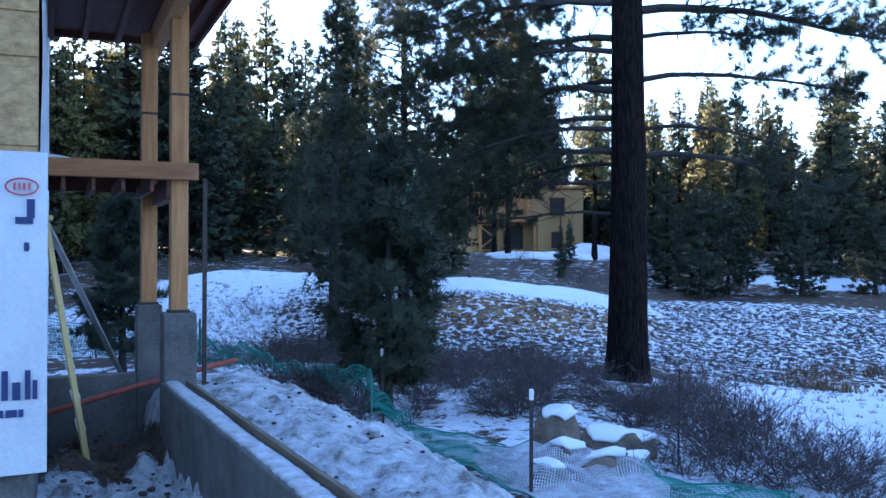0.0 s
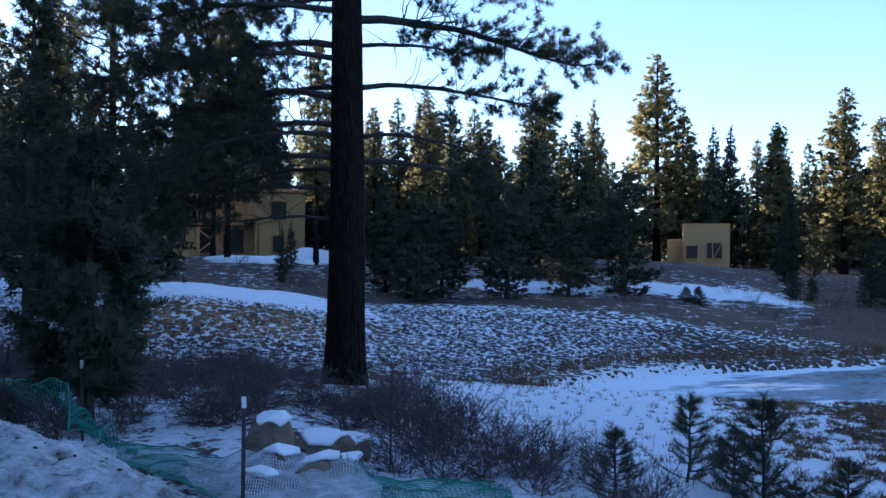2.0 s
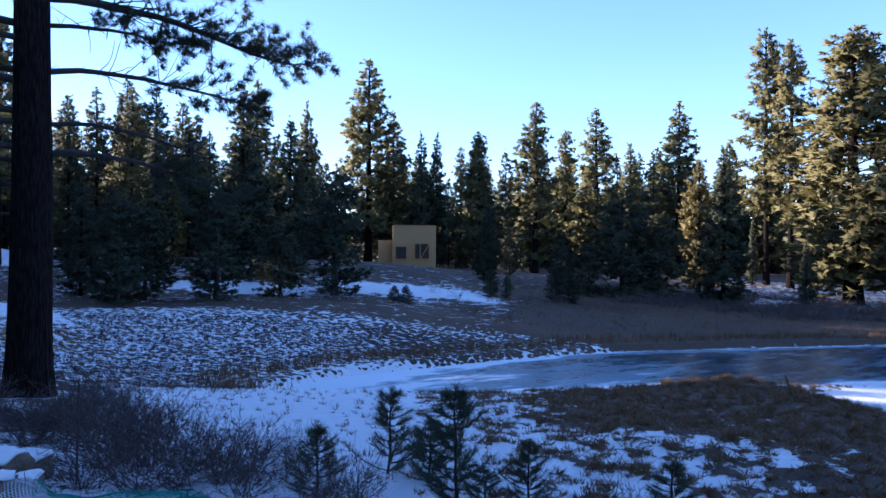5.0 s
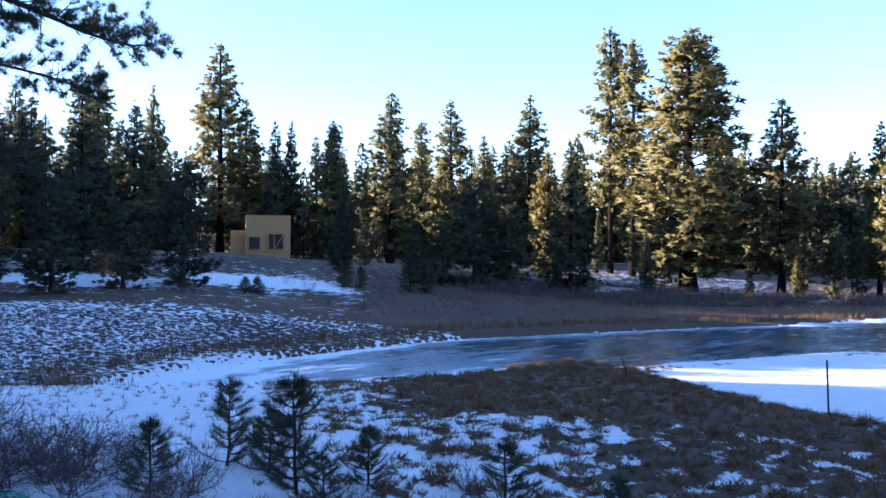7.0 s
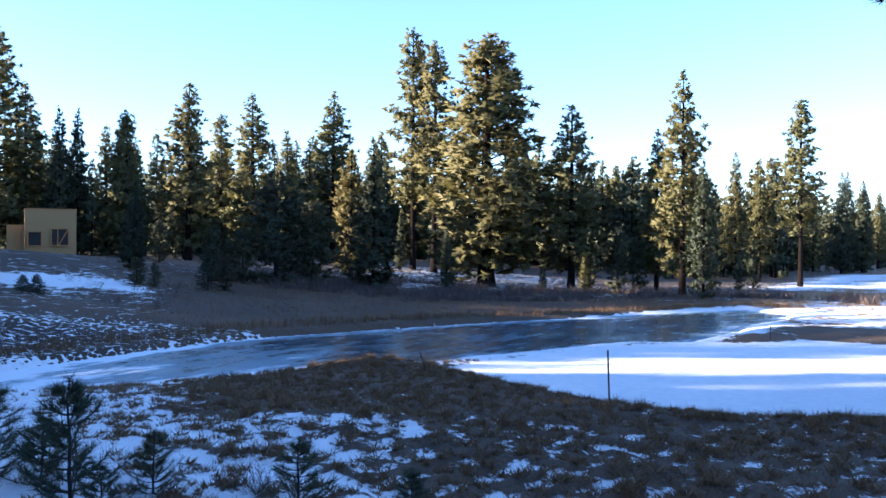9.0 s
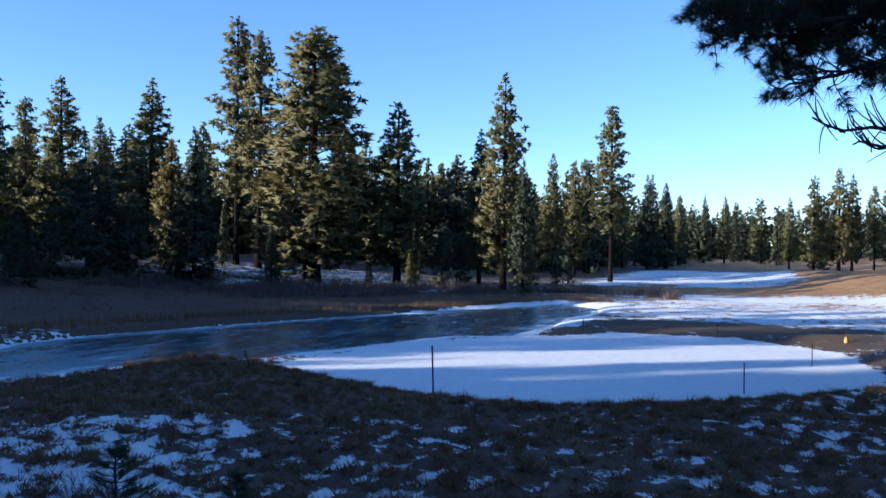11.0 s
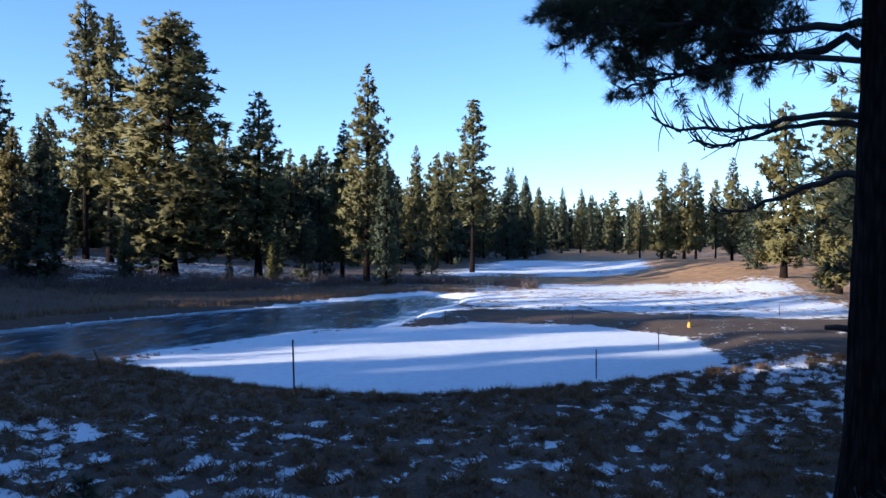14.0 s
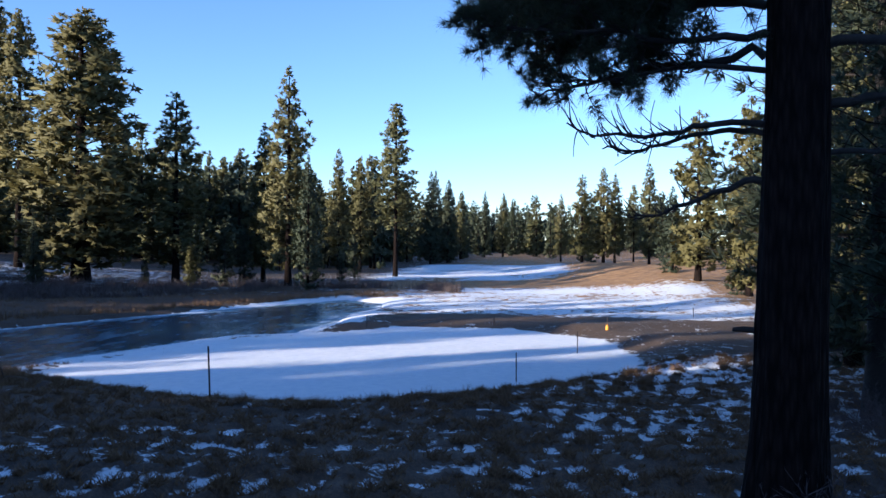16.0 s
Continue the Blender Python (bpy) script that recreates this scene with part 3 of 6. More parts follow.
def make_ground():
    fine = np.radians(np.linspace(-34, 122, 340))
    rest = np.radians(np.linspace(122, 326, 60)[1:-1])
    ang = np.concatenate([fine, rest])
    rad = np.concatenate([[0.0], np.geomspace(1.2, 4.5, 18), np.geomspace(4.5, 12, 120)[1:], np.geomspace(12, 75, 180)[1:], np.geomspace(75, 400, 70)[1:], np.geomspace(400, 4500, 14)[1:]])
    R, A = np.meshgrid(rad, ang, indexing="ij")
    x, y = R * np.sin(A), R * np.cos(A)
    z = height(x, y)
    n, m = R.shape
    v = np.stack([x, y, z], -1).reshape(-1, 3)
    i, j = np.meshgrid(np.arange(n - 1), np.arange(m), indexing="ij")
    k = (j + 1) % m
    f = np.stack([i * m + j, (i + 1) * m + j, (i + 1) * m + k, i * m + k], -1).reshape(-1, 4)
    me = mesh_of("ground", v, f[:, ::-1], GROUND, True)
    at = me.attributes.new("cover", "FLOAT", "POINT")
    at.data.foreach_set("value", cover_at(x, y).ravel().astype(np.float32))
    turf = me.attributes.new("turf", "FLOAT", "POINT")
    turf.data.foreach_set("value", (smooth(44, 60, x) * smooth(16, 8, y) + 0.8 * np.exp(-((x - 3.4) / 5.0) ** 4 - ((y - 32.6) / 2.2) ** 4)).ravel().astype(np.float32))
    bank = me.attributes.new("bank", "FLOAT", "POINT")
    a = np.degrees(A)
    bank.data.foreach_set("value", (smooth(24.5, 27, R) * (1 - smooth(41, 43, R)) * smooth(-26, -20, a) * (1 - smooth(46, 52, a)) * smooth(-8, -3, x) * (1 - np.exp(-((x + 3) / 12.0) ** 4 - ((y - 37) / 2.9) ** 4))).ravel().astype(np.float32))
    # trampled, muddy snow round the building works
    s = (x - WALL_FOOT[0]) * ACROSS[0] + (y - WALL_FOOT[1]) * ACROSS[1]
    mud = me.attributes.new("mud", "FLOAT", "POINT")
    mud.data.foreach_set("value", ((1 - smooth(1.8, 3.6, s)) * (1 - smooth(14, 17, R))).ravel().astype(np.float32))
    tagged(new("ground", me), "snow-patched meadow with dead brown grass", "ground", "", "structure")


def make_pond():
    xs, ys = np.meshgrid(np.linspace(8, 70, 125), np.linspace(4, 32, 57), indexing="ij")
    v = np.stack([xs, ys, np.full(xs.shape, POND_LEVEL)], -1).reshape(-1, 3)
    i, j = np.meshgrid(np.arange(124), np.arange(56), indexing="ij")
    f = np.stack([i * 57 + j, (i + 1) * 57 + j, (i + 1) * 57 + j + 1, i * 57 + j + 1], -1).reshape(-1, 4)
    d = outside(POND, xs, ys).ravel()
    keep = (d[f] < 0.9).any(1)
    me = mesh_of("pond_ice", v, f[keep], ICE, True)
    a = me.attributes.new("cover", "FLOAT", "POINT")
    dust = 0.22 * smooth(-2.2, 0.0, d) + 0.17 * (1 - smooth(14, 28, xs.ravel())) + 0.06 * (1 - smooth(24, 36, xs.ravel()))
    a.data.foreach_set("value", dust.astype(np.float32))
    tagged(new("water", me), "frozen pond with dark ice and blown snow", "pond", "", "structure")


make_ground()
make_pond()

# ---------------------------------------------------------------- trees
def far_kinds():
    """Tall ponderosas, firs and slender pines, each built once; the wood_ kinds stand deep in the forest."""
    k = {}
    k["broad"] = [puffy_conifer(11 + i, 20, 0.08, 4.7, 0.40, 44, 0.58, 14, 0.62, 0.18, gaps=0.03) for i in range(2)]
    k["pine"] = [puffy_conifer(21 + i, 20, 0.12, 3.9, 0.28, 38, 0.50, 13, 0.76, 0.24, gaps=0.06) for i in range(4)]
    k["slim"] = [puffy_conifer(31 + i, 20, 0.30, 2.7, 0.22, 36, 0.44, 13, 0.55, 0.36, gaps=0.16) for i in range(3)]
    k["fir"] = [puffy_conifer(41 + i, 20, 0.04, 3.8, 0.24, 38, 0.54, 12, 0.84, 0.22, NEEDLES_FIR, 0.05) for i in range(3)]
    k["gold"] = [puffy_conifer(51 + i, 14, 0.08, 3.4, 0.24, 30, 0.44, 14, 0.70, 0.26, NEEDLES_SUNLIT, 0.06) for i in range(2)]
    k["bushy"] = [puffy_conifer(61 + i, 8, 0.04, 2.5, 0.16, 20, 0.34, 18, 0.58, 0.30, NEEDLES_FIR, 0.06, 0.15) for i in range(3)]
    k["fine"] = [puffy_conifer(68 + i, 14, 0.10, 3.0, 0.24, 32, 0.34, 16, 0.70, 0.30) for i in range(2)]
    k["wood_pine"] = [puffy_conifer(65 + i, 20, 0.10, 3.8, 0.26, 27, 0.84, 8, 0.74, 0.28, NEEDLES_WOOD_SHADE, 0.06) for i in range(4)]
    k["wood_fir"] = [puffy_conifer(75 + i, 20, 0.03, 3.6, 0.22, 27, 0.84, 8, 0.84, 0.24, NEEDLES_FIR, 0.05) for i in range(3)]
    k["wood_far"] = [puffy_conifer(95 + i, 20, 0.05, 3.7, 0.26, 18, 1.05, 6, 0.80, 0.24, NEEDLES_WOOD_SHADE if i < 2 else NEEDLES_FIR, 0.05) for i in range(5)]
    k["low_fir"] = [puffy_conifer(85 + i, 20, 0.0, 5.6, 0.26, 7, 2.6, 6, 0.70, 0.2, NEEDLES_FIR) for i in range(2)]
    return k


KINDS = far_kinds()
TALL = {"gold": 14.0, "bushy": 8.0, "fine": 14.0}
WORDS = {"broad": "tall broad ponderosa pine with green-gold needles", "pine": "tall ponderosa pine on the far bank", "slim": "tall slender pine with a long bare trunk",
         "fir": "dark green pointed fir in the forest", "gold": "green pine coloured golden as if sunlit", "bushy": "low dark bushy pine beside the meadow",
         "fine": "pine with reddish trunk beside the fairway", "wood_pine": "tall green pine deep in the forest", "wood_fir": "dark pointed fir deep in the forest"}
tree_rng = np.random.RandomState(5)


def plant(kind, azimuth, r, tall, wide=1.0, group="forest trees"):
    x, y = polar(azimuth, r)
    kinds = KINDS[kind]
    s = tall / TALL.get(kind, 20.0)
    return tree_from(kinds[tree_rng.randint(len(kinds))], x, y, s, tree_rng.uniform(0, 6.28), wide, "fir_tree" if "fir" in kind else "pine_tree", WORDS[kind], group)


# across the pond, from the boarded house round to the fairway: kind, azimuth, distance, height, breadth
for row in [("pine", 32.0, 113, 27.0, 1.15), ("pine", 33.6, 115, 20.8, 1.0), ("fir", 35.5, 110, 17.4, .8), ("fir", 36.5, 112, 17.6, .8), ("pine", 38.1, 120, 16.8, .9), ("broad", 39.3, 108, 17.3, .75),
            ("pine", 43.0, 105, 20.8, 1.15), ("slim", 45.0, 130, 20.8, 1.0), ("pine", 46.9, 113, 21.2, 1.15), ("pine", 49.1, 125, 18.2, .9), ("pine", 52.1, 108, 20.9, 1.2),
            ("slim", 57.4, 98, 27.0, 1.0), ("slim", 58.8, 96, 25.5, 1.0), ("broad", 62.3, 81, 23.3, 1.38)]:
    plant(*row, "trees across the pond")
for row in [("fir", 54.9, 70, 12.3, 1.15), ("gold", 53.4, 78, 11.6, .9), ("pine", 28.0, 90, 16.4, .7), ("pine", 24.8, 80, 16.2, 1.15), ("pine", 20.2, 95, 16.2, 1.0), ("pine", 21.9, 85, 12.0, 1.0),
            ("pine", 13.5, 75, 13.0, 1.1), ("fir", 15.2, 68, 12.5, 1.1), ("pine", 17.0, 72, 14.0, 1.1), ("fir", 18.6, 80, 15.0, 1.2), ("bushy", 30.0, 52, 7.3, 1.25), ("bushy", 48.7, 66, 8.1, 1.3), ("bushy", 51.0, 68, 6.6, 1.3), ("bushy", 46.6, 64, 4.0, 1.2), ("bushy", 26.5, 50, 4.6, 1.2), ("bushy", 22.5, 46, 5.2, 1.2), ("bushy", 40.2, 57, 1.8, 1.3), ("bushy", 41.3, 57, 1.5, 1.2), ("bushy", 44.5, 58, 2.3, 1.4), ("bushy", 45.6, 59, 2.2, 1.3), ("bushy", 34.7, 50, 1.1, 1.5), ("bushy", 33.9, 50, 1.0, 1.5)]:
    plant(*row, "trees across the pond")
for row in [("pine", 67.8, 80, 17.1, 1.2), ("pine", 74.8, 78, 19.3, .95), ("pine", 73.2, 85, 15.4, .9), ("fir", 76.1, 74, 11.3, .8), ("slim", 81.7, 100, 20.0, 1.05), ("bushy", 79.0, 95, 4.8, .7),
            ("pine", 77.9, 125, 17.2, .8), ("pine", 79.3, 130, 16.8, .8), ("slim", 80.0, 135, 17.6, 1.0), ("slim", 71.4, 140, 17.0, 1.0), ("pine", 70.0, 150, 14.6, .9), ("fir", 69.0, 90, 7.0, 1.0),
            ("fir", 83.9, 160, 17.0, .9), ("fir", 85.0, 170, 16.3, .9), ("bushy", 70.8, 80, 5.0, 1.0), ("fir", 66.0, 79, 2.8, 1.1), ("gold", 68.7, 77, 3.6, 0.8), ("bushy", 72.0, 82, 5.2, 0.9), ("bushy", 78.2, 90, 2.4, 1.0)]:
    plant(*row, "trees along the fairway")
for row in [("fir", 84.2, 170, 18, .8), ("fir", 85.1, 190, 17.5, .8), ("pine", 85.8, 200, 15.5, .8), ("fir", 87.4, 220, 16.6, .8), ("pine", 88.6, 230, 17.0, .8), ("fir", 89.2, 240, 15.7, .8),
            ("fir", 90.3, 260, 14.1, .9), ("fir", 91.0, 300, 13.0, .9), ("pine", 92.4, 190, 14.6, .8), ("gold", 93.8, 132, 13.2, .8), ("gold", 95.2, 128, 13.8, .8), ("pine", 95.9, 138, 14.0, .8),
            ("slim", 97.1, 135, 11.8, .9), ("pine", 98.1, 110, 12.6, .8)]:
    plant(*row, "trees along the fairway")
for row in [("gold", 101.2, 75, 14.0, 1.0), ("fir", 99.6, 85, 8.2, 1.2), ("gold", 104.3, 65, 14.0, .9), ("fine", 110.4, 31, 17.0, 0.8), ("fir", 108.9, 46, 9.0, 1.2), ("fine", 114.5, 27, 15, 1.0), ("bushy", 103.6, 66, 3.0, 1.2)]:
    plant(*row, "trees beside the fairway mounds")
# beyond the tall pine, round the timber-framed house
for row in [("fir", 14.5, 48, 6.2, 1.2), ("bushy", 16.6, 44, 5.4, 1.2), ("bushy", 18.2, 47, 4.8, 1.3), ("fir", 8.3, 56, 3.1, 1.1), ("fir", -1.7, 50, 6.5, 1.1), ("fir", 7.7, 50.5, 3.4, 0.8), ("slim", 4.3, 60, 17.5, 0.9), ("slim", 3.4, 62, 16.5, 0.9), ("slim", 9.9, 60, 15.5, 0.9), ("fir", 0.7, 53.5, 7.0, 1.1), ("pine", -11.6, 88, 25.0, 0.85), ("fir", -14.4, 60, 12.2, 1.2), ("fir", -6.4, 64.6, 21.0, 1.0), ("fir", -20.0, 66, 25.0, 1.1), ("fir", -8.7, 62, 10.4, 1.3), ("fir", -9.9, 63, 10.2, 1.3), ("fir", -11.1, 62, 10.4, 1.3),
            ("fir", -9.8, 88, 21.0, 0.85), ("pine", -13.2, 98, 25.0, 0.85), ("fir", -16.5, 64, 17, 1.1), ("pine", -19, 70, 16, 1.1), ("gold", -22.5, 62, 13, 1.1), ("fir", -25.5, 66, 15, 1.1), ("fir", -26.2, 51, 14, 1.0), ("pine", -27.4, 61, 17, 1.0), ("pine", -28.8, 81, 20, 1.1), ("gold", -24.0, 56, 13, 1.0), ("gold", -21.0, 84, 19, 1.0), ("gold", -17.8, 120, 25, 0.9), ("gold", -25.6, 88, 19, 1.0)]:
    plant(*row, "forest round the timber house")


def mesh_arrays(me):
    v = np.empty(len(me.vertices) * 3, np.float32)
    me.vertices.foreach_get("co", v)
    f = np.empty(len(me.loops), np.int32)
    me.loops.foreach_get("vertex_index", f)
    soft = None
    if "custom_normal" in me.attributes:
        soft = np.empty(len(me.vertices) * 3, np.float32)
        me.attributes["custom_normal"].data.foreach_get("vector", soft)
        soft = soft.reshape(-1, 3)
    return v.reshape(-1, 3), f.reshape(len(me.polygons), -1), soft


def sunlit_gap(x, y):
    """A lane between the trees through which the low sun reaches the green."""
    a = radians(SUN_AZIMUTH)
    return abs((x - 32) * math.cos(a) - (y - 6.1) * math.sin(a)) < 2.8


def forest(count, a0, a1, r0, r1, h0, h1, kinds, label, seed, open_ground=None):
    """Far woods: single trees nobody could count, joined by kind of wood and foliage."""
    rng = np.random.RandomState(seed)
    heaps, tries, placed = {}, 0, 0
    arrays = {}
    while placed < count and tries < count * 20:
        tries += 1
        a, r = rng.uniform(a0, a1), math.sqrt(rng.uniform(r0 * r0, r1 * r1))
        x, y = polar(a, r)
        if sunlit_gap(x, y) or (open_ground and open_ground(x, y)):
            continue
        kind = kinds[rng.randint(len(kinds))]
        tall, wide, spin = rng.uniform(h0, h1), rng.uniform(0.8, 1.15), rng.uniform(0, 6.28)
        s = tall / TALL.get(kind, 20.0)
        c, n = math.cos(spin) * s * wide, math.sin(spin) * s * wide
        turn = np.array([(c, -n, 0), (n, c, 0), (0, 0, s)])
        z = float(height(x, y)) - 0.1
        for me in KINDS[kind][rng.randint(len(KINDS[kind]))]:
            if me.name not in arrays:
                arrays[me.name] = mesh_arrays(me)
            v, f, soft = arrays[me.name]
            heap, puffs = heaps.setdefault(me.materials[0].name, ([], []))
            heap.append((v @ turn.T + np.array([x, y, z]), f))
            if soft is not None:
                puffs.append(soft @ turn.T / s)
        placed += 1
    ob = thing("woodland", Matrix.Identity(4), label, "woodland", "", "stuff")
    for mat, (pieces, puffs) in heaps.items():
        add("trunks" if "bark" in mat else "foliage", mesh_of("woodland", *joined(pieces), bpy.data.materials[mat], True, unit(np.concatenate(puffs)) if puffs else None), ob)


def open_fairway(x, y):
    top = 14 + 0.10 * (x - 40) if x < 120 else 22 - 0.085 * (x - 120)
    return x > 20 and -32 + 0.20 * max(x - 80, 0) < y < top


WOODS = ("wood_pine", "wood_fir", "wood_fir")
FAR_WOODS = ("wood_far",)
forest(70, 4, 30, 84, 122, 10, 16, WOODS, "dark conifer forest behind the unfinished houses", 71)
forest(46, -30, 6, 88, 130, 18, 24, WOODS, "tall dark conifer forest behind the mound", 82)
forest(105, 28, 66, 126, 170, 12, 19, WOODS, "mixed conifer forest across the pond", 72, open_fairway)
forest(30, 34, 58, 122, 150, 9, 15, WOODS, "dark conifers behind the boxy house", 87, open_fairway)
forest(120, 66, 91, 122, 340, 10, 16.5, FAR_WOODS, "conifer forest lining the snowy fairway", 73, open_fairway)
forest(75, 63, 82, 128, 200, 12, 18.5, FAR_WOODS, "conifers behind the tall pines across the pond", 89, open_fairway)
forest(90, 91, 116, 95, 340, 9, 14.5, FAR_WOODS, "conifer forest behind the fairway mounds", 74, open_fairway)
forest(200, 4, 84, 108, 180, 4.0, 7.5, ("low_fir",), "low young firs filling the forest edge", 83, open_fairway)
forest(60, -32, 6, 100, 150, 5, 9, ("low_fir",), "low young firs behind the mound", 88)
forest(110, 81, 100, 270, 400, 13, 20, ("wood_far", "wood_far", "low_fir"), "far conifers closing off the fairway", 78)
forest(60, 76, 90, 170, 300, 3, 7, ("low_fir",), "low young firs along the far fairway", 77, open_fairway)
# the woods towards the low sun, which keep the meadow in shade
forest(150, -75, -33, 46, 98, 24, 31, FAR_WOODS, "tall conifer forest towards the low sun", 75)
forest(75, -62, -29.5, 54, 98, 24, 31, FAR_WOODS, "tall conifers deep in the forest towards the sun", 90)
# out of view behind the camera: trees added to cut sky light on near things
forest(70, 120, 280, 28, 100, 15, 22, ("low_fir",), "unseen conifers added behind the building site to block sky light", 76)
forest(8, -33, -9, 56, 76, 14, 19, ("pine", "fir"), "tall conifers beyond the porch", 81)


def young_trees(count, a0, a1, r0, r1, h0, h1, kinds, group, seed, keep_out):
    rng = np.random.RandomState(seed)
    placed = 0
    for i in range(count * 20):
        a, r = rng.uniform(a0, a1), math.sqrt(rng.uniform(r0 * r0, r1 * r1))
        x, y = polar(a, r)
        if placed < count and not keep_out(x, y):
            plant(kinds[rng.randint(len(kinds))], a, r, rng.uniform(h0, h1), rng.uniform(0.8, 1.15), group)
            placed += 1


young_trees(22, 18, 62, 60, 100, 3, 7, ("bushy", "fir"), "young trees across the pond", 79, lambda x, y: y + 0.3 * x < 52 or 0.58 < x / y < 0.80 or (58 < x + 0.2 * y < 92 and 60 < y < 90))
young_trees(16, 11.5, 28, 56, 84, 7, 13, ("fir", "pine", "fir"), "trees round the gabled house", 84, lambda x, y: False)
young_trees(8, 107, 119, 30, 55, 5, 12, ("fir", "fine"), "trees beside the fairway mounds", 80, lambda x, y: x / max(-y, 1) > 3.2)


# ---------------------------------------------------------------- the near pines
def bark_trunk(seed, tall, r0, r1, sides=22):
    """A thick trunk with deep furrows between bark plates and a flared foot."""
    rng = np.random.RandomState(seed)
    z = np.concatenate([np.linspace(-0.3, 1.2, 10), np.linspace(1.5, tall, 60)])
    ang = np.linspace(0, 2 * np.pi, sides * 3, endpoint=False)
    Z, A = np.meshgrid(z, ang, indexing="ij")
    rad = r1 + (r0 - r1) * (1 - Z / tall) ** 1.15
    rad = rad * (1 + 0.28 * np.exp(-np.clip(Z, 0, None) / 0.45))
    plates = 0.0
    for i in range(6):
        plates = plates + np.sin(A * rng.randint(7, 19) + Z * rng.uniform(-2.2, 2.2) + rng.uniform(0, 6.28))
    rad = rad * (1 + 0.013 * np.clip(plates, -3, 2)) + rng.normal(0, 0.004, rad.shape)
    cx, cy = 0.05 * np.sin(Z * 0.35 + seed), 0.05 * np.cos(Z * 0.28 + seed)
    v = np.stack([cx + rad * np.cos(A), cy + rad * np.sin(A), Z], -1).reshape(-1, 3)
    n, m = Z.shape
    i, j = np.meshgrid(np.arange(n - 1), np.arange(m), indexing="ij")
    k = (j + 1) % m
    return v, np.stack([i * m + j, i * m + k, (i + 1) * m + k, (i + 1) * m + j], -1).reshape(-1, 4)


def limb_line(rng, start, way, length, sag, upturn, wobble=0.05, n=16):
    """A limb that leaves almost level, arches over and sags, then turns up at its tip."""
    s = np.linspace(0, 1, n)
    way = unit(np.array([way[0], way[1], 0.0]))
    side = np.array([-way[1], way[0], 0])
    z = length * (0.12 * s - (sag + 0.12) * 1.45 * s ** 2 + (upturn + 0.42 * (sag + 0.12)) * s ** 5)
    w = np.cumsum(rng.normal(0, wobble * length / n, (n, 3)), 0)
    w[0] = 0
    bow = rng.normal(0, 0.10)
    return np.array(start) + length * s[:, None] * way + (bow * length * s ** 2)[:, None] * side + z[:, None] * np.array([0, 0, 1.0]) + w


def leafy_limb(rng, line, r0, wood, cs, ws, bare=0.3, twigs=14, twig_len=0.9, tufts=4, dead=0.0, curl_by=0.6):
    """Adds a limb with twigs to wood, and the places of its needle tufts to cs, ws."""
    n = len(line)
    wood.append(tube(line, np.linspace(r0, 0.012, n), 7, 0.08, rng))
    length = np.linalg.norm(line[-1] - line[0])
    for q in rng.uniform(bare * 0.6, 1.0, twigs):
        i = min(int(q * (n - 1)), n - 2)
        p = line[i] + (line[i + 1] - line[i]) * (q * (n - 1) - i)
        along = unit(line[min(i + 1, n - 1)] - line[i])
        d = unit(along * rng.uniform(0.4, 1.0) + rng.normal(0, 0.7, 3) + np.array([0, 0, 0.05]))
        alive = q > bare and rng.uniform() > dead
        ln = twig_len * rng.uniform(0.45, 1.2) * (1.15 - 0.6 * q) * (0.75 if curl_by > 1 and not alive else 1.0)
        s = np.linspace(0, 1, 6)[:, None]
        curl = rng.normal(0, 0.35, 3) + np.array([0, 0, 0.25])
        if curl_by > 1 and not alive:
            # dead twigs dip, then hook upwards
            d = unit(along * rng.uniform(0.5, 1.1) + rng.normal(0, 0.45, 3) + np.array([0, 0, -0.45]))
            curl = rng.normal(0, 0.22, 3) + np.array([0, 0, 0.62])
        tw = p + ln * (d * s + curl * s ** 2 * curl_by) + np.cumsum(rng.normal(0, 0.02 * ln, (6, 3)), 0)
        wood.append(tube(tw, np.linspace(max(0.25 * r0 * (1 - q * 0.6), 0.012), 0.006, 6), 4))
        if alive:
            for k in range(tufts):
                f = rng.uniform(0.45, 1.0)
                j = min(int(f * 5), 4)
                c = tw[j] + (tw[j + 1] - tw[j]) * (f * 5 - j)
                cs.append(c + rng.normal(0, 0.05, 3))
                ws.append(unit(tw[j + 1] - tw[j]) + np.array([0, 0, 0.25]))
            cs.append(tw[-1])
            ws.append(tw[-1] - tw[-2])
    for q in rng.uniform(0.04, 0.95, 16):
        i = min(int(q * (n - 1)), n - 2)
        d = unit(unit(line[i + 1] - line[i]) * 0.5 + rng.normal(0, 0.8, 3))
        s = np.linspace(0, 1, 5)[:, None]
        ln = 0.4 * twig_len * rng.uniform(0.4, 1.2)
        tw = line[i] + ln * (d * s + rng.normal(0, 0.5, 3) * s ** 2 * curl_by)
        wood.append(tube(tw, np.linspace(0.011, 0.005, 5), 3))
    if dead < 0.9:
        cs.append(line[-1])
        ws.append(line[-1] - line[-2])


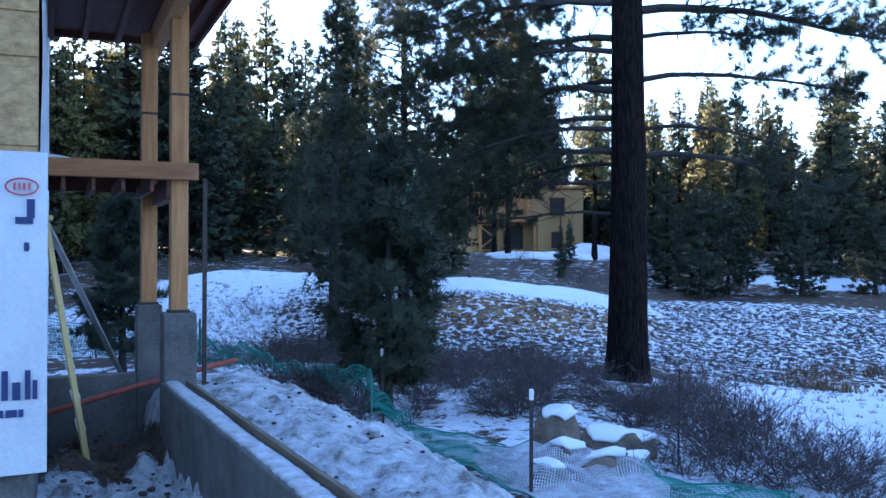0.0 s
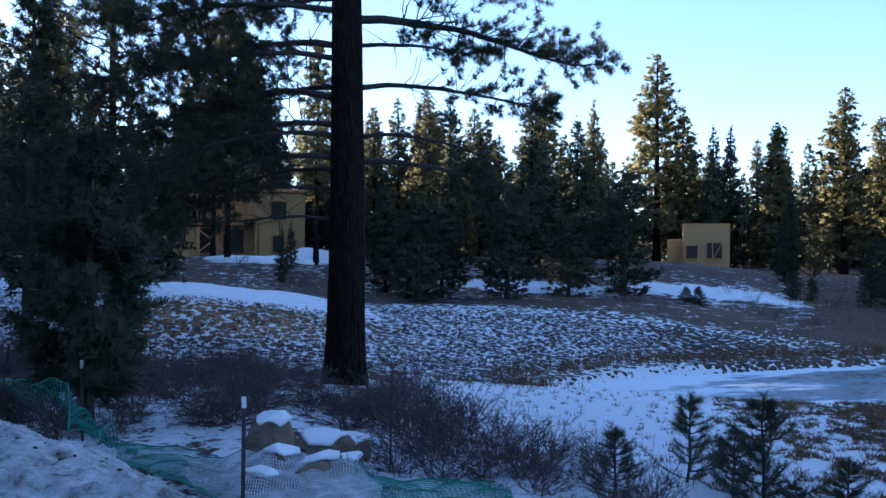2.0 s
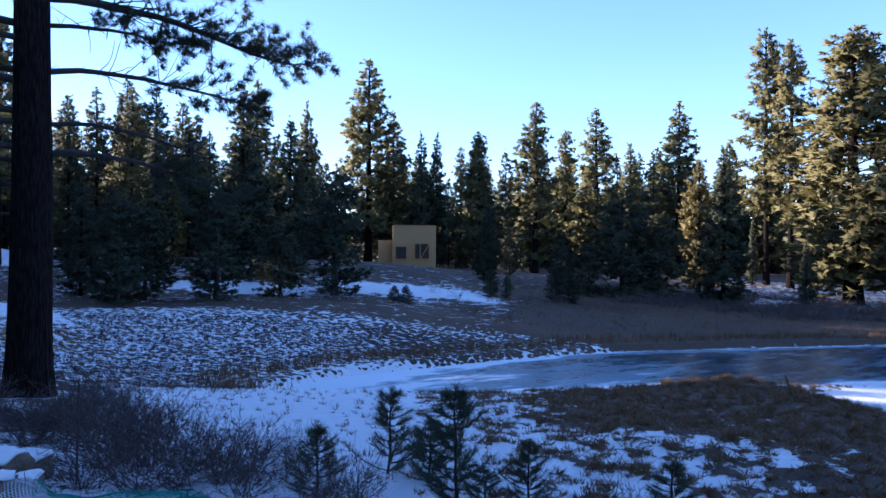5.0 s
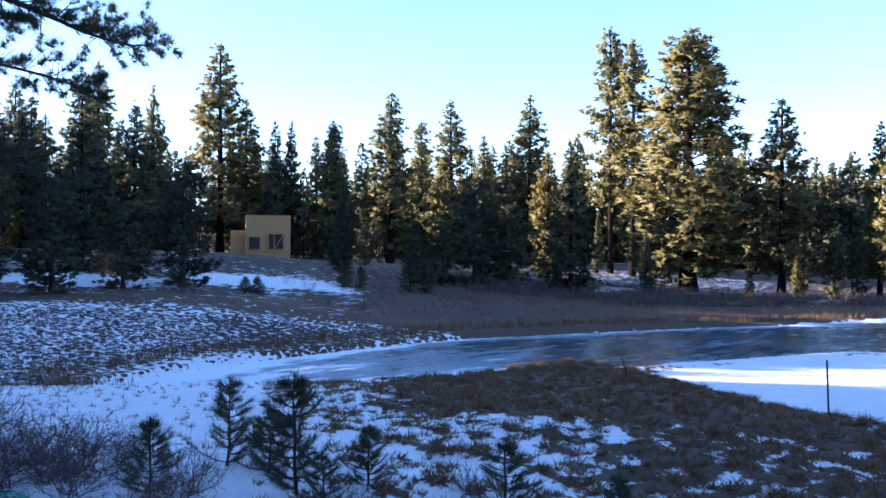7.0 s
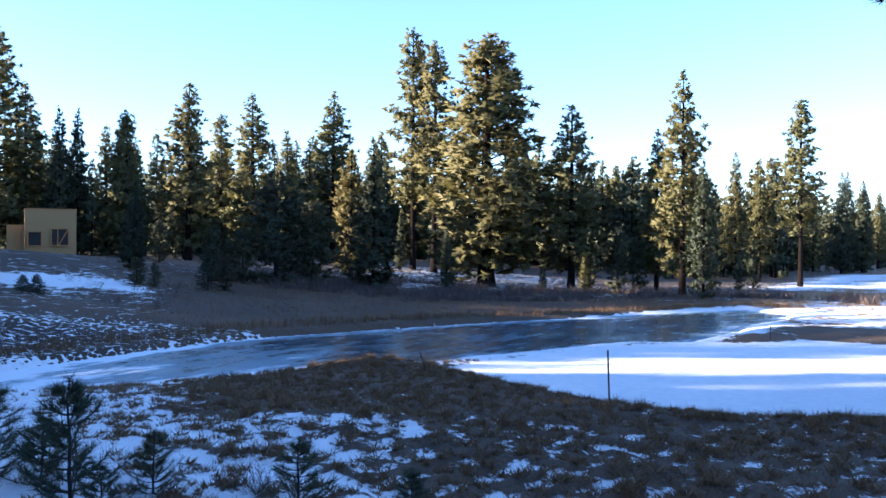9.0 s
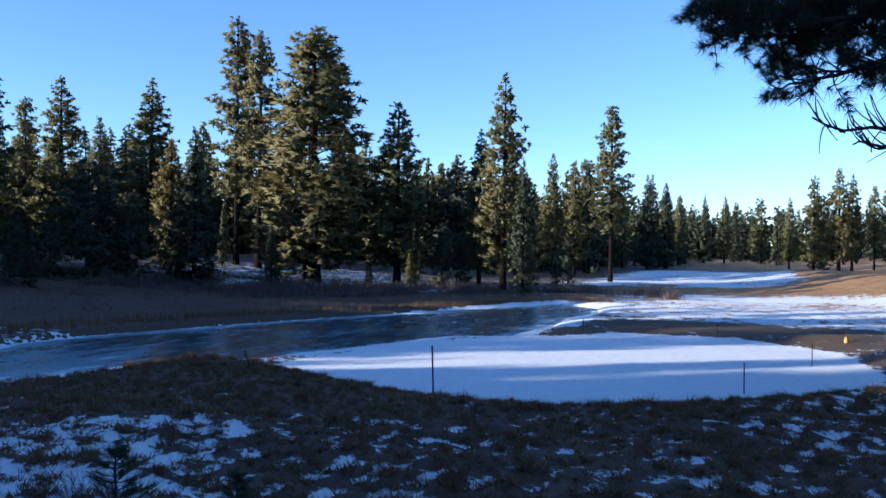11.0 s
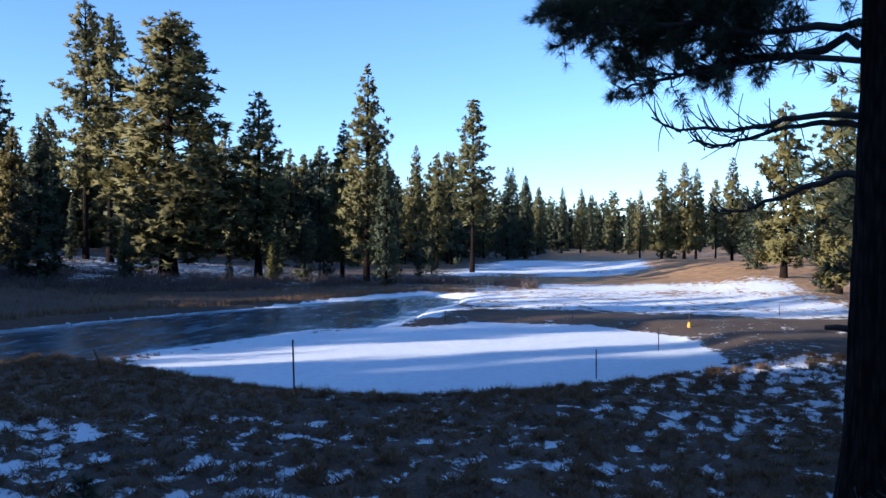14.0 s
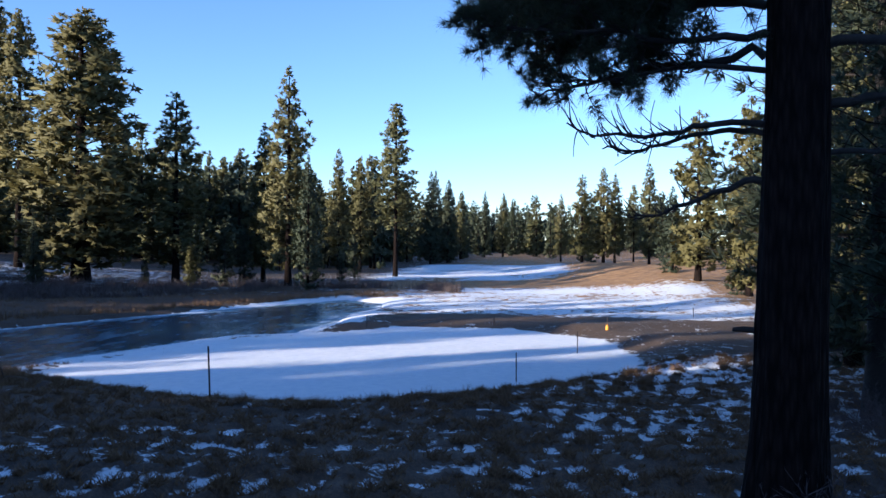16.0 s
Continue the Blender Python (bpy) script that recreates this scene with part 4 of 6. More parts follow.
def near_pine(name, label, x, y, trunk, limbs, blades, length, width, seed, view_azimuth, wobble=0.05, curl_by=0.6):
    """limbs: height, turn from the view's right hand (180 is left, 90 away), length, sag, upturn, thickness, bare part, twigs, dead share."""
    rng = np.random.RandomState(seed)
    ob = thing(name, Matrix.Translation((x, y, float(height(x, y)) - 0.05)), label, "tree")
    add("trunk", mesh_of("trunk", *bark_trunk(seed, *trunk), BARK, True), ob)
    a = radians(view_azimuth)
    right, away = np.array([math.cos(a), -math.sin(a)]), np.array([math.sin(a), math.cos(a)])
    cs, ws = [], []
    for h, turn, ln, sag, up, thick, bare, twigs, dead in limbs:
        wood = []
        w = right * math.cos(radians(turn)) + away * math.sin(radians(turn))
        line = limb_line(rng, (w[0] * trunk[1] * 0.7, w[1] * trunk[1] * 0.7, h), w, ln, sag, up, wobble)
        leafy_limb(rng, line, thick, wood, cs, ws, bare, twigs, 0.34 * ln ** 0.7, 7, dead, curl_by)
        add("limb", mesh_of("limb", *joined(wood), LIMB, True), ob)
    add("crown", mesh_of("crown", *sprays(rng, np.array(cs), np.array(ws), blades, length, width, 1.1), NEEDLES_SHADED), ob)
    return ob


def ring_of_limbs(seed, n, h0, h1, ln0, ln1, away_only=False):
    rng = np.random.RandomState(seed)
    out = []
    for h in np.linspace(h0, h1, n):
        out.append((h, rng.uniform(20, 160) if away_only else rng.uniform(0, 360), rng.uniform(ln0, ln1), rng.uniform(0.0, 0.16), rng.uniform(0.05, 0.3), 0.07, 0.35, 12, 0.1))
    return out


BIG = [(9.7, 2, 7.3, 0.17, 0.13, 0.12, 0.22, 95, 0.1), (9.0, -14, 3.4, 0.14, 0.05, 0.06, 0.3, 34, 0.2), (7.9, 4, 5.6, 0.08, 0.0, 0.07, 0.30, 56, 0.25), (6.6, -8, 3.6, 0.12, -0.06, 0.06, 0.5, 26, 0.85),
       (5.9, 3, 4.4, 0.16, -0.05, 0.08, 0.45, 44, 0.3),
       (11.2, 10, 5.6, 0.06, 0.05, 0.09, 0.15, 90, 0.05), (12.2, -10, 5.2, 0.04, 0.1, 0.08, 0.2, 80, 0.05), (11.8, 25, 4.6, 0.1, 0.0, 0.08, 0.2, 70, 0.05),
       (10.9, 178, 6.5, 0.10, 0.05, 0.11, 0.15, 100, 0.05), (9.9, 192, 5.8, 0.14, 0.0, 0.09, 0.15, 90, 0.05), (9.0, 172, 6.0, 0.18, -0.05, 0.09, 0.15, 90, 0.1),
       (7.6, 186, 6.2, 0.20, -0.12, 0.10, 0.2, 95, 0.1), (6.9, 176, 5.6, 0.26, -0.15, 0.08, 0.2, 80, 0.1), (6.0, 190, 5.4, 0.26, -0.2, 0.08, 0.2, 70, 0.15), (5.2, 174, 4.6, 0.14, -0.1, 0.05, 0.4, 44, 0.4),
       (4.4, 184, 3.8, 0.06, 0, 0.04, 0.5, 24, 0.7),
       (10.3, 150, 5.6, 0.12, 0, 0.08, 0.15, 80, 0.05), (8.6, 205, 5.6, 0.16, -0.05, 0.08, 0.15, 80, 0.05), (7.9, 155, 5.6, 0.2, -0.05, 0.08, 0.15, 80, 0.1), (6.6, 200, 5.4, 0.2, -0.1, 0.07, 0.2, 70, 0.1), (5.7, 160, 4.8, 0.2, -0.1, 0.06, 0.25, 56, 0.2)]
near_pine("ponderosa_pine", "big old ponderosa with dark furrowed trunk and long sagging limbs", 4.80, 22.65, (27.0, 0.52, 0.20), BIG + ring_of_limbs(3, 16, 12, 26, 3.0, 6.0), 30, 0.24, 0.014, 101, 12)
RIGHT = [(6.25, 174, 3.3, 0.06, 0.05, 0.060, 0.25, 64, 0.2), (5.9, 188, 3.5, 0.02, 0.0, 0.050, 0.25, 70, 0.15), (5.62, 178, 2.9, 0.06, 0.05, 0.060, 0.30, 56, 0.5), (5.45, 184, 2.5, 0.08, 0.12, 0.045, 0.4, 40, 0.75),
         (4.80, 184, 2.2, 0.12, 0.20, 0.045, 0.6, 30, 1.0), (4.68, 174, 1.8, 0.12, 0.1, 0.04, 0.6, 26, 1.0),
         (4.1, 178, 1.8, 0.36, 0.12, 0.05, 0.6, 22, 1.0), (6.45, 196, 2.6, 0.02, 0.1, 0.05, 0.12, 70, 0.1), (6.6, 170, 3.2, 0.12, 0.05, 0.05, 0.12, 90, 0.05), (6.75, 184, 3.7, 0.10, 0.0, 0.06, 0.12, 100, 0.05), (7.1, 174, 3.9, 0.14, 0.0, 0.06, 0.15, 100, 0.05), (6.9, 166, 3.4, 0.05, 0.05, 0.07, 0.2, 80, 0.1), (7.3, 190, 3.5, 0.08, 0.0, 0.07, 0.2, 84, 0.1), (7.7, 178, 3.5, 0.10, 0.0, 0.07, 0.2, 84, 0.1),
         (6.3, 5, 3.0, 0.06, 0.1, 0.06, 0.3, 36, 0.3), (5.7, -10, 2.8, 0.1, 0.1, 0.07, 0.4, 30, 0.5), (5.0, 8, 2.5, 0.1, 0.05, 0.06, 0.5, 24, 0.7), (4.4, 15, 2.2, 0.1, 0.0, 0.04, 0.6, 18, 0.8)]
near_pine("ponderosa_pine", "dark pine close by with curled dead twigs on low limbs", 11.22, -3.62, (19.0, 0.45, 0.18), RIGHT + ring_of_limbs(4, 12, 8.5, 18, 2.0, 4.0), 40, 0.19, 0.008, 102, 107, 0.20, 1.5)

# the dark young pines in front of the mound
MID = [conifer_meshes(81, 14.2, 0.16, 3.4, 0.22, 30, 16, 0.36, 0.036, 0.72, 0.3, 1.7, NEEDLES_DARK), conifer_meshes(82, 11.5, 0.18, 2.3, 0.17, 28, 16, 0.36, 0.036, 0.80, 0.3, 1.6, NEEDLES_DARK),
       conifer_meshes(83, 10.0, 0.12, 3.2, 0.18, 26, 16, 0.36, 0.036, 0.66, 0.3, 1.8, NEEDLES_DARK), conifer_meshes(84, 4.8, 0.14, 1.15, 0.09, 22, 26, 0.26, 0.02, 0.62, 0.25, 2.2, NEEDLES_DARK)]
YOUNG = conifer_meshes(85, 4.8, 0.12, 1.2, 0.09, 30, 30, 0.24, 0.02, 0.55, 0.22, 3.2, NEEDLES_DARK)
for me, a, r, s, words in ((MID[0], -2.6, 29.5, 1.0, "tall dark pine with dense blue-green needles"), (MID[1], -7.2, 27, 1.0, "slim dark pine with a bare lower trunk"),
                           (YOUNG, -3.6, 16.2, 1.05, "young bushy pine behind the green netting"), (MID[2], -5.2, 33, 1.05, "tall dark pine with dense blue-green needles")):
    tree_from(me, *polar(a, r), s, a, 1.0, "pine_tree", words, "young pines before the mound")
tree_from(MID[3], *polar(-20.3, 22), 0.9, 1.0, 1.2, "pine_tree", "young bushy pine beyond the porch", "young pines before the mound")

for k, a, r, s in ((2, 111.8, 22, 1.2), (0, 114.5, 18.5, 0.8), (2, 109.6, 36, 1.2), (1, 113.0, 30, 1.1), (2, 117.0, 25, 1.2)):
    tree_from(MID[k], *polar(a, r), s, a, 1.1, "pine_tree", "dark pine standing in deep shade", "trees beside the fairway mounds")

# saplings in the snow
def sapling_meshes(seed):
    """A young pine 1.3 m tall: few up-curved branches, each ending in a brush of long needles."""
    rng = np.random.RandomState(seed)
    stem = np.column_stack([np.cumsum(rng.normal(0, 0.008, (8, 2)), 0), np.linspace(0, 1.22, 8)])
    wood, cs, ws = [tube(stem, np.linspace(0.02, 0.006, 8), 6)], [], []
    for t in (0.10, 0.18, 0.26, 0.34, 0.42, 0.50, 0.58, 0.66, 0.74, 0.82, 0.90):
        for k in range(rng.randint(4, 7)):
            a, ln = rng.uniform(0, 6.283), 0.46 * (1 - t) ** 0.7 * rng.uniform(0.5, 1.25)
            q = np.linspace(0, 1, 6)[:, None]
            foot = np.array([np.interp(t * 1.22, stem[:, 2], stem[:, 0]), np.interp(t * 1.22, stem[:, 2], stem[:, 1]), t * 1.22])
            line = foot + ln * (q * np.array([math.cos(a), math.sin(a), 0.15]) + q ** 2 * np.array([0, 0, rng.uniform(0.25, 0.6)]))
            wood.append(tube(line, np.linspace(0.008, 0.004, 6), 4))
            for f in np.linspace(0.35, 1.0, 9):
                i = min(int(f * 5), 4)
                cs.append(line[i] + (line[i + 1] - line[i]) * (f * 5 - i))
                ws.append(unit(line[i + 1] - line[i]) * 1.1 + np.array([0, 0, 0.1]))
    for f in np.linspace(0.86, 1.0, 7):
        cs.append(np.array([stem[-1, 0], stem[-1, 1], f * 1.22]))
        ws.append(np.array([0, 0, 1.0]))
    return mesh_of("trunk", *joined(wood), LIMB, True), mesh_of("crown", *sprays(rng, np.array(cs), np.array(ws), 15, 0.13, 0.0045, 0.9), NEEDLES_YOUNG)


SAPLING = [sapling_meshes(91 + i) for i in range(4)]
for i, (a, r, h) in enumerate([(29.9, 11.4, 0.95), (34.3, 12.7, 1.25), (39.2, 11.0, 1.5), (43.5, 11.3, 0.8), (52.7, 10.3, 0.95), (59.9, 9.6, 0.8), (41.0, 10.4, 0.7), (37.0, 12.2, 0.9)]):
    tree_from(SAPLING[i % 4], *polar(a, r), 1.12 * h / 1.3, i * 1.3, 1.25 if h < 1.1 else 1.1, "pine_sapling", "small green pine sapling standing in snowy grass", "pine saplings")

# ---------------------------------------------------------------- the house under construction, beside the camera
HOUSE = Matrix.Translation((-1.88, 7.46, 0)) @ Matrix.Rotation(radians(24.2), 4, "Z")
WALL = Matrix.Translation((WALL_FOOT[0], WALL_FOOT[1], 0)) @ Matrix.Rotation(radians(27.3), 4, "Z")


def at_house(x, y, z=0.0):
    return HOUSE @ Matrix.Translation((x, y, z))


def rippled(nx, nz, width, tall, seed, amount=0.012):
    """A hanging sheet with creases; local x along, z up, y towards the viewer."""
    rng = np.random.RandomState(seed)
    x, z = np.meshgrid(np.linspace(0, width, nx), np.linspace(0, tall, nz), indexing="ij")
    y = amount * (np.sin(x * 5 + z * 2 + seed) + np.sin(x * 11 - z * 3) * 0.5) + rng.normal(0, amount * 0.15, x.shape)
    v = np.stack([x, -np.abs(y) - 0.004, z], -1).reshape(-1, 3)
    i, j = np.meshgrid(np.arange(nx - 1), np.arange(nz - 1), indexing="ij")
    f = np.stack([i * nz + j, (i + 1) * nz + j, (i + 1) * nz + j + 1, i * nz + j + 1], -1).reshape(-1, 4)
    back = v + np.array([0, 0.003, 0])
    return joined([(v, f), (back, f[:, ::-1])])


def make_house():
    ob = thing("house", at_house(-1.44, -1.0, 0), "unfinished timber house clad in strand board and white wrap", "house")
    # block: front wall faces the viewer, side wall runs away along the porch
    part("foundation", boxed((8.0, 9.0, 1.1), (-4.0 - 0.03, 4.5 + 0.03, -0.4), None, 0.02), CONCRETE, ob, "grey concrete foundation")
    part("wall", boxed((8.0, 9.0, 6.2), (-4.0, 4.5, 3.25), None, 0.01), OSB, ob, "strand board walls")
    part("wall_roof", boxed((8.6, 9.6, 0.25), (-4.1, 4.5, 6.5), None, 0.02), ROOFING, ob)
    for i, z in enumerate((2.36, 2.62, 3.00, 3.31, 3.62, 3.93)):
        part("board", boxed((8.0, 0.014, 0.30 if i else 0.24), (-4.0, -0.008, z + 0.15), None, 0.004), OSB, ob)
    wrap = add("house_wrap", mesh_of("house_wrap", *rippled(90, 30, 8.06, 2.2, 3), WRAP, True), ob, "white creased weather wrap with blue print")
    wrap.matrix_basis = Matrix.Translation((-8.0, -0.004, 0.15))
    side = add("house_wrap", mesh_of("house_wrap", *rippled(90, 60, 9.0, 5.9, 5), WRAP, True), ob)
    side.matrix_basis = Matrix.Translation((0.005, 0, 0.2)) @ Matrix.Rotation(radians(90), 4, "Z")
    # loose corner of the wrap, hanging out
    bm = bmesh.new()
    flap = [bm.verts.new(p) for p in ((0.0, -0.03, 2.34), (0.04, -0.05, 2.26), (0.10, -0.10, 2.06), (0.02, -0.07, 2.08), (-0.12, -0.02, 2.10), (-0.12, -0.01, 2.34))]
    bm.faces.new(flap)
    bmesh.ops.solidify(bm, geom=bm.faces[:], thickness=0.004)
    part("wrap_flap", bm, WRAP, wrap)
    # printed marks: plain shapes and bars
    marks = [(-0.03, 1.88, 0.11, 0.045), (-0.02, 1.96, 0.05, 0.13), (-0.055, 1.70, 0.03, 0.06)]
    for x, z, w, h in marks:
        part("print_bar", boxed((w, 0.006, h), (x - w / 2, -0.034, z), None, 0), INK, ob)
    for x, w, h in ((-0.28, 0.07, 0.12), (-0.20, 0.04, 0.20), (-0.13, 0.05, 0.12), (-0.06, 0.035, 0.20), (-0.015, 0.03, 0.13)):
        part("print_bar", boxed((w, 0.006, h), (x, -0.034, 0.66 + h / 2), None, 0), INK, ob)
    for x, w in ((-0.26, 0.10), (-0.16, 0.07), (-0.10, 0.03)):
        part("print_bar", boxed((w, 0.006, 0.05), (x, -0.034, 0.57), None, 0), INK, ob)
    ang = np.linspace(0, 2 * np.pi, 29)
    ring = np.column_stack([-0.10 + 0.10 * np.cos(ang), np.full(29, -0.034), 2.11 + 0.055 * np.sin(ang)])
    add("print_oval", mesh_of("print_oval", *tube(ring, np.full(29, 0.006), 5), INK_RED), ob, "red printed oval")
    for x in (-0.145, -0.115, -0.085, -0.055):
        part("print_bar", boxed((0.014, 0.006, 0.05), (x, -0.034, 2.11), None, 0), INK_RED, ob)


def make_porch():
    ob = thing("porch", at_house(0, 0, 0), "new timber porch with deck and roof on concrete piers", "porch")
    spots = [(-0.05, 2.62, 0.36), (-0.22, 4.20, 0.31)]
    for x, y, w in spots:
        part("pier", boxed((w, w, 1.85), (x, y, 0.04), None, 0.015), CONCRETE, ob, "square concrete pier")
        part("post", boxed((0.19, 0.19, 3.5), (x, y, 2.70), None, 0.008), TIMBER, ob, "square fresh timber post")
        part("bracket", boxed((0.23, 0.23, 0.05), (x, y, 0.975), None, 0.004), STEEL, ob)
        part("bracket", boxed((0.205, 0.205, 0.03), (x, y, 3.42), None, 0.004), STEEL, ob)
    part("beam", boxed((3.2, 0.09, 0.19), (-1.46, 2.46, 2.55), None, 0.006), TIMBER_BEAM, ob, "front timber deck beam")
    part("beam", boxed((0.14, 1.9, 0.24), (-0.12, 3.5, 2.36), None, 0.006), TIMBER_DARK, ob)
    part("beam", boxed((3.0, 0.09, 0.19), (-1.6, 4.36, 2.50), None, 0.006), TIMBER_DARK, ob)
    for i in range(9):
        part("joist", boxed((0.04, 1.8, 0.16), (-0.35 - i * 0.3, 3.4, 2.40), None, 0.003), TIMBER_DARK, ob)
    for i in range(12):
        part("plank", boxed((3.1, 0.14, 0.03), (-1.5, 2.58 + i * 0.152, 2.60), None, 0.003), TIMBER_DARK, ob)
    # roof over the porch: dark underside with rafters
    part("roof", boxed((7.5, 7.2, 0.10), (-3.25, 1.75, 4.72), None, 0.01), TIMBER_DARK, ob, "dark-stained boarded porch roof")
    for i in range(11):
        part("rafter", boxed((0.07, 7.1, 0.14), (0.30 - i * 0.42, 1.75, 4.60), None, 0.004), TIMBER_DARK, ob)
    part("roof_beam", boxed((0.16, 3.6, 0.26), (-0.12, 3.1, 4.40), None, 0.006), TIMBER, ob)
    part("fascia", boxed((0.05, 7.2, 0.22), (0.52, 1.75, 4.68), None, 0.004), TIMBER_DARK, ob)
    part("fascia", boxed((7.5, 0.05, 0.22), (-3.25, 5.37, 4.68), None, 0.004), TIMBER_DARK, ob)


def lumpy(seed, size, rough=0.18, level=3, cuts=0):
    """A boulder-like lump."""
    rng = np.random.RandomState(seed)
    bm = bmesh.new()
    bmesh.ops.create_icosphere(bm, subdivisions=level, radius=1.0)
    off = Vector(rng.uniform(-50, 50, 3))
    planes = [(Vector(rng.normal(size=3)).normalized(), rng.uniform(0.55, 0.85)) for i in range(cuts)]
    for v in bm.verts:
        n = noise.noise(v.co * 1.3 + off) + 0.4 * noise.noise(v.co * 3.4 + off)
        v.co *= 1 + rough * n
        for p, d in planes:
            v.co -= p * max(0.0, v.co.dot(p) - d)
        v.co = Vector((v.co.x * size[0], v.co.y * size[1], v.co.z * size[2]))
    return bm


def make_foundation():
    wall = thing("foundation_wall", WALL, "low concrete foundation wall with snow along its top", "wall")
    part("concrete", boxed((0.22, 8.0, 1.15), (-0.11, -1.55, -0.365), None, 0.012), CONCRETE, wall)
    part("concrete", boxed((1.7, 0.22, 1.1), (-0.82, 4.2, -0.45), None, 0.012), CONCRETE, wall)
    rng = np.random.RandomState(8)
    y = np.linspace(-5.5, 2.4, 120)
    line = np.column_stack([-0.105 + 0.008 * np.sin(y * 3), y, np.full(120, 0.215)])
    v, f = tube(line, 0.088 + 0.008 * np.sin(y * 2.1) + rng.normal(0, 0.004, 120), 8)
    v[:, 2] = 0.212 + (v[:, 2] - 0.212) * 0.22
    add("snow_strip", mesh_of("snow_strip", v, f, OLD_SNOW, True), wall, "thin strip of snow")
    plank = thing("form_board", WALL, "weathered form board leaning along the concrete wall", "plank")
    part("board", boxed((0.045, 7.6, 0.19), (0.035, -1.6, 0.16), None, 0.004), plain("weathered_board", (0.10, 0.075, 0.05), (0.22, 0.17, 0.11), 4, 0.85, 0.3, (8, 0.6, 8)), plank)
    pipe = new("pipe", mesh_of("pipe", *tube(np.array([(-4.62, 9.75, -0.22), (-3.7, 10.5, 0.02), (-2.70, 11.36, 0.23)]), (0.035, 0.035, 0.035), 8), RUST, True))
    tagged(pipe, "long rusty red pipe lying across the footing", "pipe")


def make_ladder():
    ob = thing("stepladder", Matrix.Identity(4), "yellow fibreglass stepladder standing open in the snow", "ladder")
    top, foot, back = np.array((-4.36, 9.5, 2.0)), np.array((-3.80, 9.30, -0.66)), np.array((-4.12, 11.1, 0.10))
    aside = np.array((-0.20, 0.42, 0.0))

    def rail(a, b, w, t, mat, label):
        d = Vector(b) - Vector(a)
        m = Matrix.Translation((Vector(a) + Vector(b)) / 2) @ d.to_track_quat("Z", "Y").to_matrix().to_4x4()
        bm = boxed((w, t, d.length), (0, 0, 0), None, 0.004)
        bmesh.ops.transform(bm, matrix=m, verts=bm.verts)
        return part("rail", bm, mat, ob, label)

    for k in (0, 1):
        rail(top + k * aside, foot + k * aside * 1.5, 0.08, 0.03, GLASS_FIBRE, "yellow front rail")
        rail(top + k * aside, back + k * aside * 1.2, 0.06, 0.03, ALUMINIUM, "grey rear rail")
    for i in range(1, 8):
        s = i / 8.2
        p, w = top + (foot - top) * s, aside * (1 + 0.5 * s)
        m = Matrix.Translation(Vector(p + w / 2)) @ Matrix.Rotation(math.atan2(aside[1], aside[0]), 4, "Z")
        bm = boxed((float(np.linalg.norm(w)), 0.09, 0.025), (0, 0, 0), None, 0.003)
        bmesh.ops.transform(bm, matrix=m, verts=bm.verts)
        part("step", bm, ALUMINIUM, ob)
    m = Matrix.Translation(Vector(top + aside / 2)) @ Matrix.Rotation(math.atan2(aside[1], aside[0]), 4, "Z")
    bm = boxed((0.5, 0.16, 0.05), (0, 0, 0.02), None, 0.006)
    bmesh.ops.transform(bm, matrix=m, verts=bm.verts)
    part("top_cap", bm, GLASS_FIBRE, ob)


make_house()
make_porch()
make_foundation()
make_ladder()
# crumpled plastic on the deck
bm = lumpy(5, (0.35, 0.16, 0.07), 0.4)
ob = part("plastic_sheet", bm, WRAP, None, "", True)
ob.matrix_basis = at_house(-1.5, 3.0, 2.66)
tagged(ob, "crumpled white plastic sheet lying on the deck", "plastic sheet")


# ---------------------------------------------------------------- fence, netting and stones
def post_at(x, y, tall, lean, name, label, mat, r=0.022, tip=False):
    z = float(height(x, y))
    ob = thing(name, Matrix.Translation((x, y, z)) @ Matrix.Rotation(lean, 4, "Y"), label, "post", "fence posts")
    bm = bmesh.new()
    box(bm, (r * 2, r * 0.5, tall + 0.3), (0, 0, tall / 2 - 0.15), None, 0.002)
    box(bm, (r * 0.5, r * 1.8, tall + 0.3), (0, r, tall / 2 - 0.15), None, 0.002)
    part("shaft", bm, mat, ob)
    if tip:
        part("tip", boxed((r * 2.2, r * 2.6, 0.13), (0, r * 0.5, tall - 0.05), None, 0.003), WHITE_TIP, ob, "white painted tip")
    return ob


for x, y, h, lean, r, tip in ((1.10, 10.7, 1.36, 0.0, 0.024, True), (-1.06, 15.5, 1.32, -0.02, 0.024, True), (3.35, 12.3, 1.42, 0.01, 0.014, False), (-2.78, 18.6, 1.25, 0.12, 0.02, False),
                              (-6.3, 22.5, 1.2, 0.0, 0.024, False), (-9.6, 24.0, 1.2, 0.03, 0.024, False)):
    post_at(x, y, h, lean, "fence_post", "dark steel fence post standing in the snow", STEEL, r, tip)
ob = thing("steel_stake", at_house(0.26, 2.75, 0), "tall thin grey steel stake beside the pier", "post")
part("shaft", boxed((0.05, 0.03, 3.1), (0, 0, 0.95), None, 0.004), STEEL, ob)


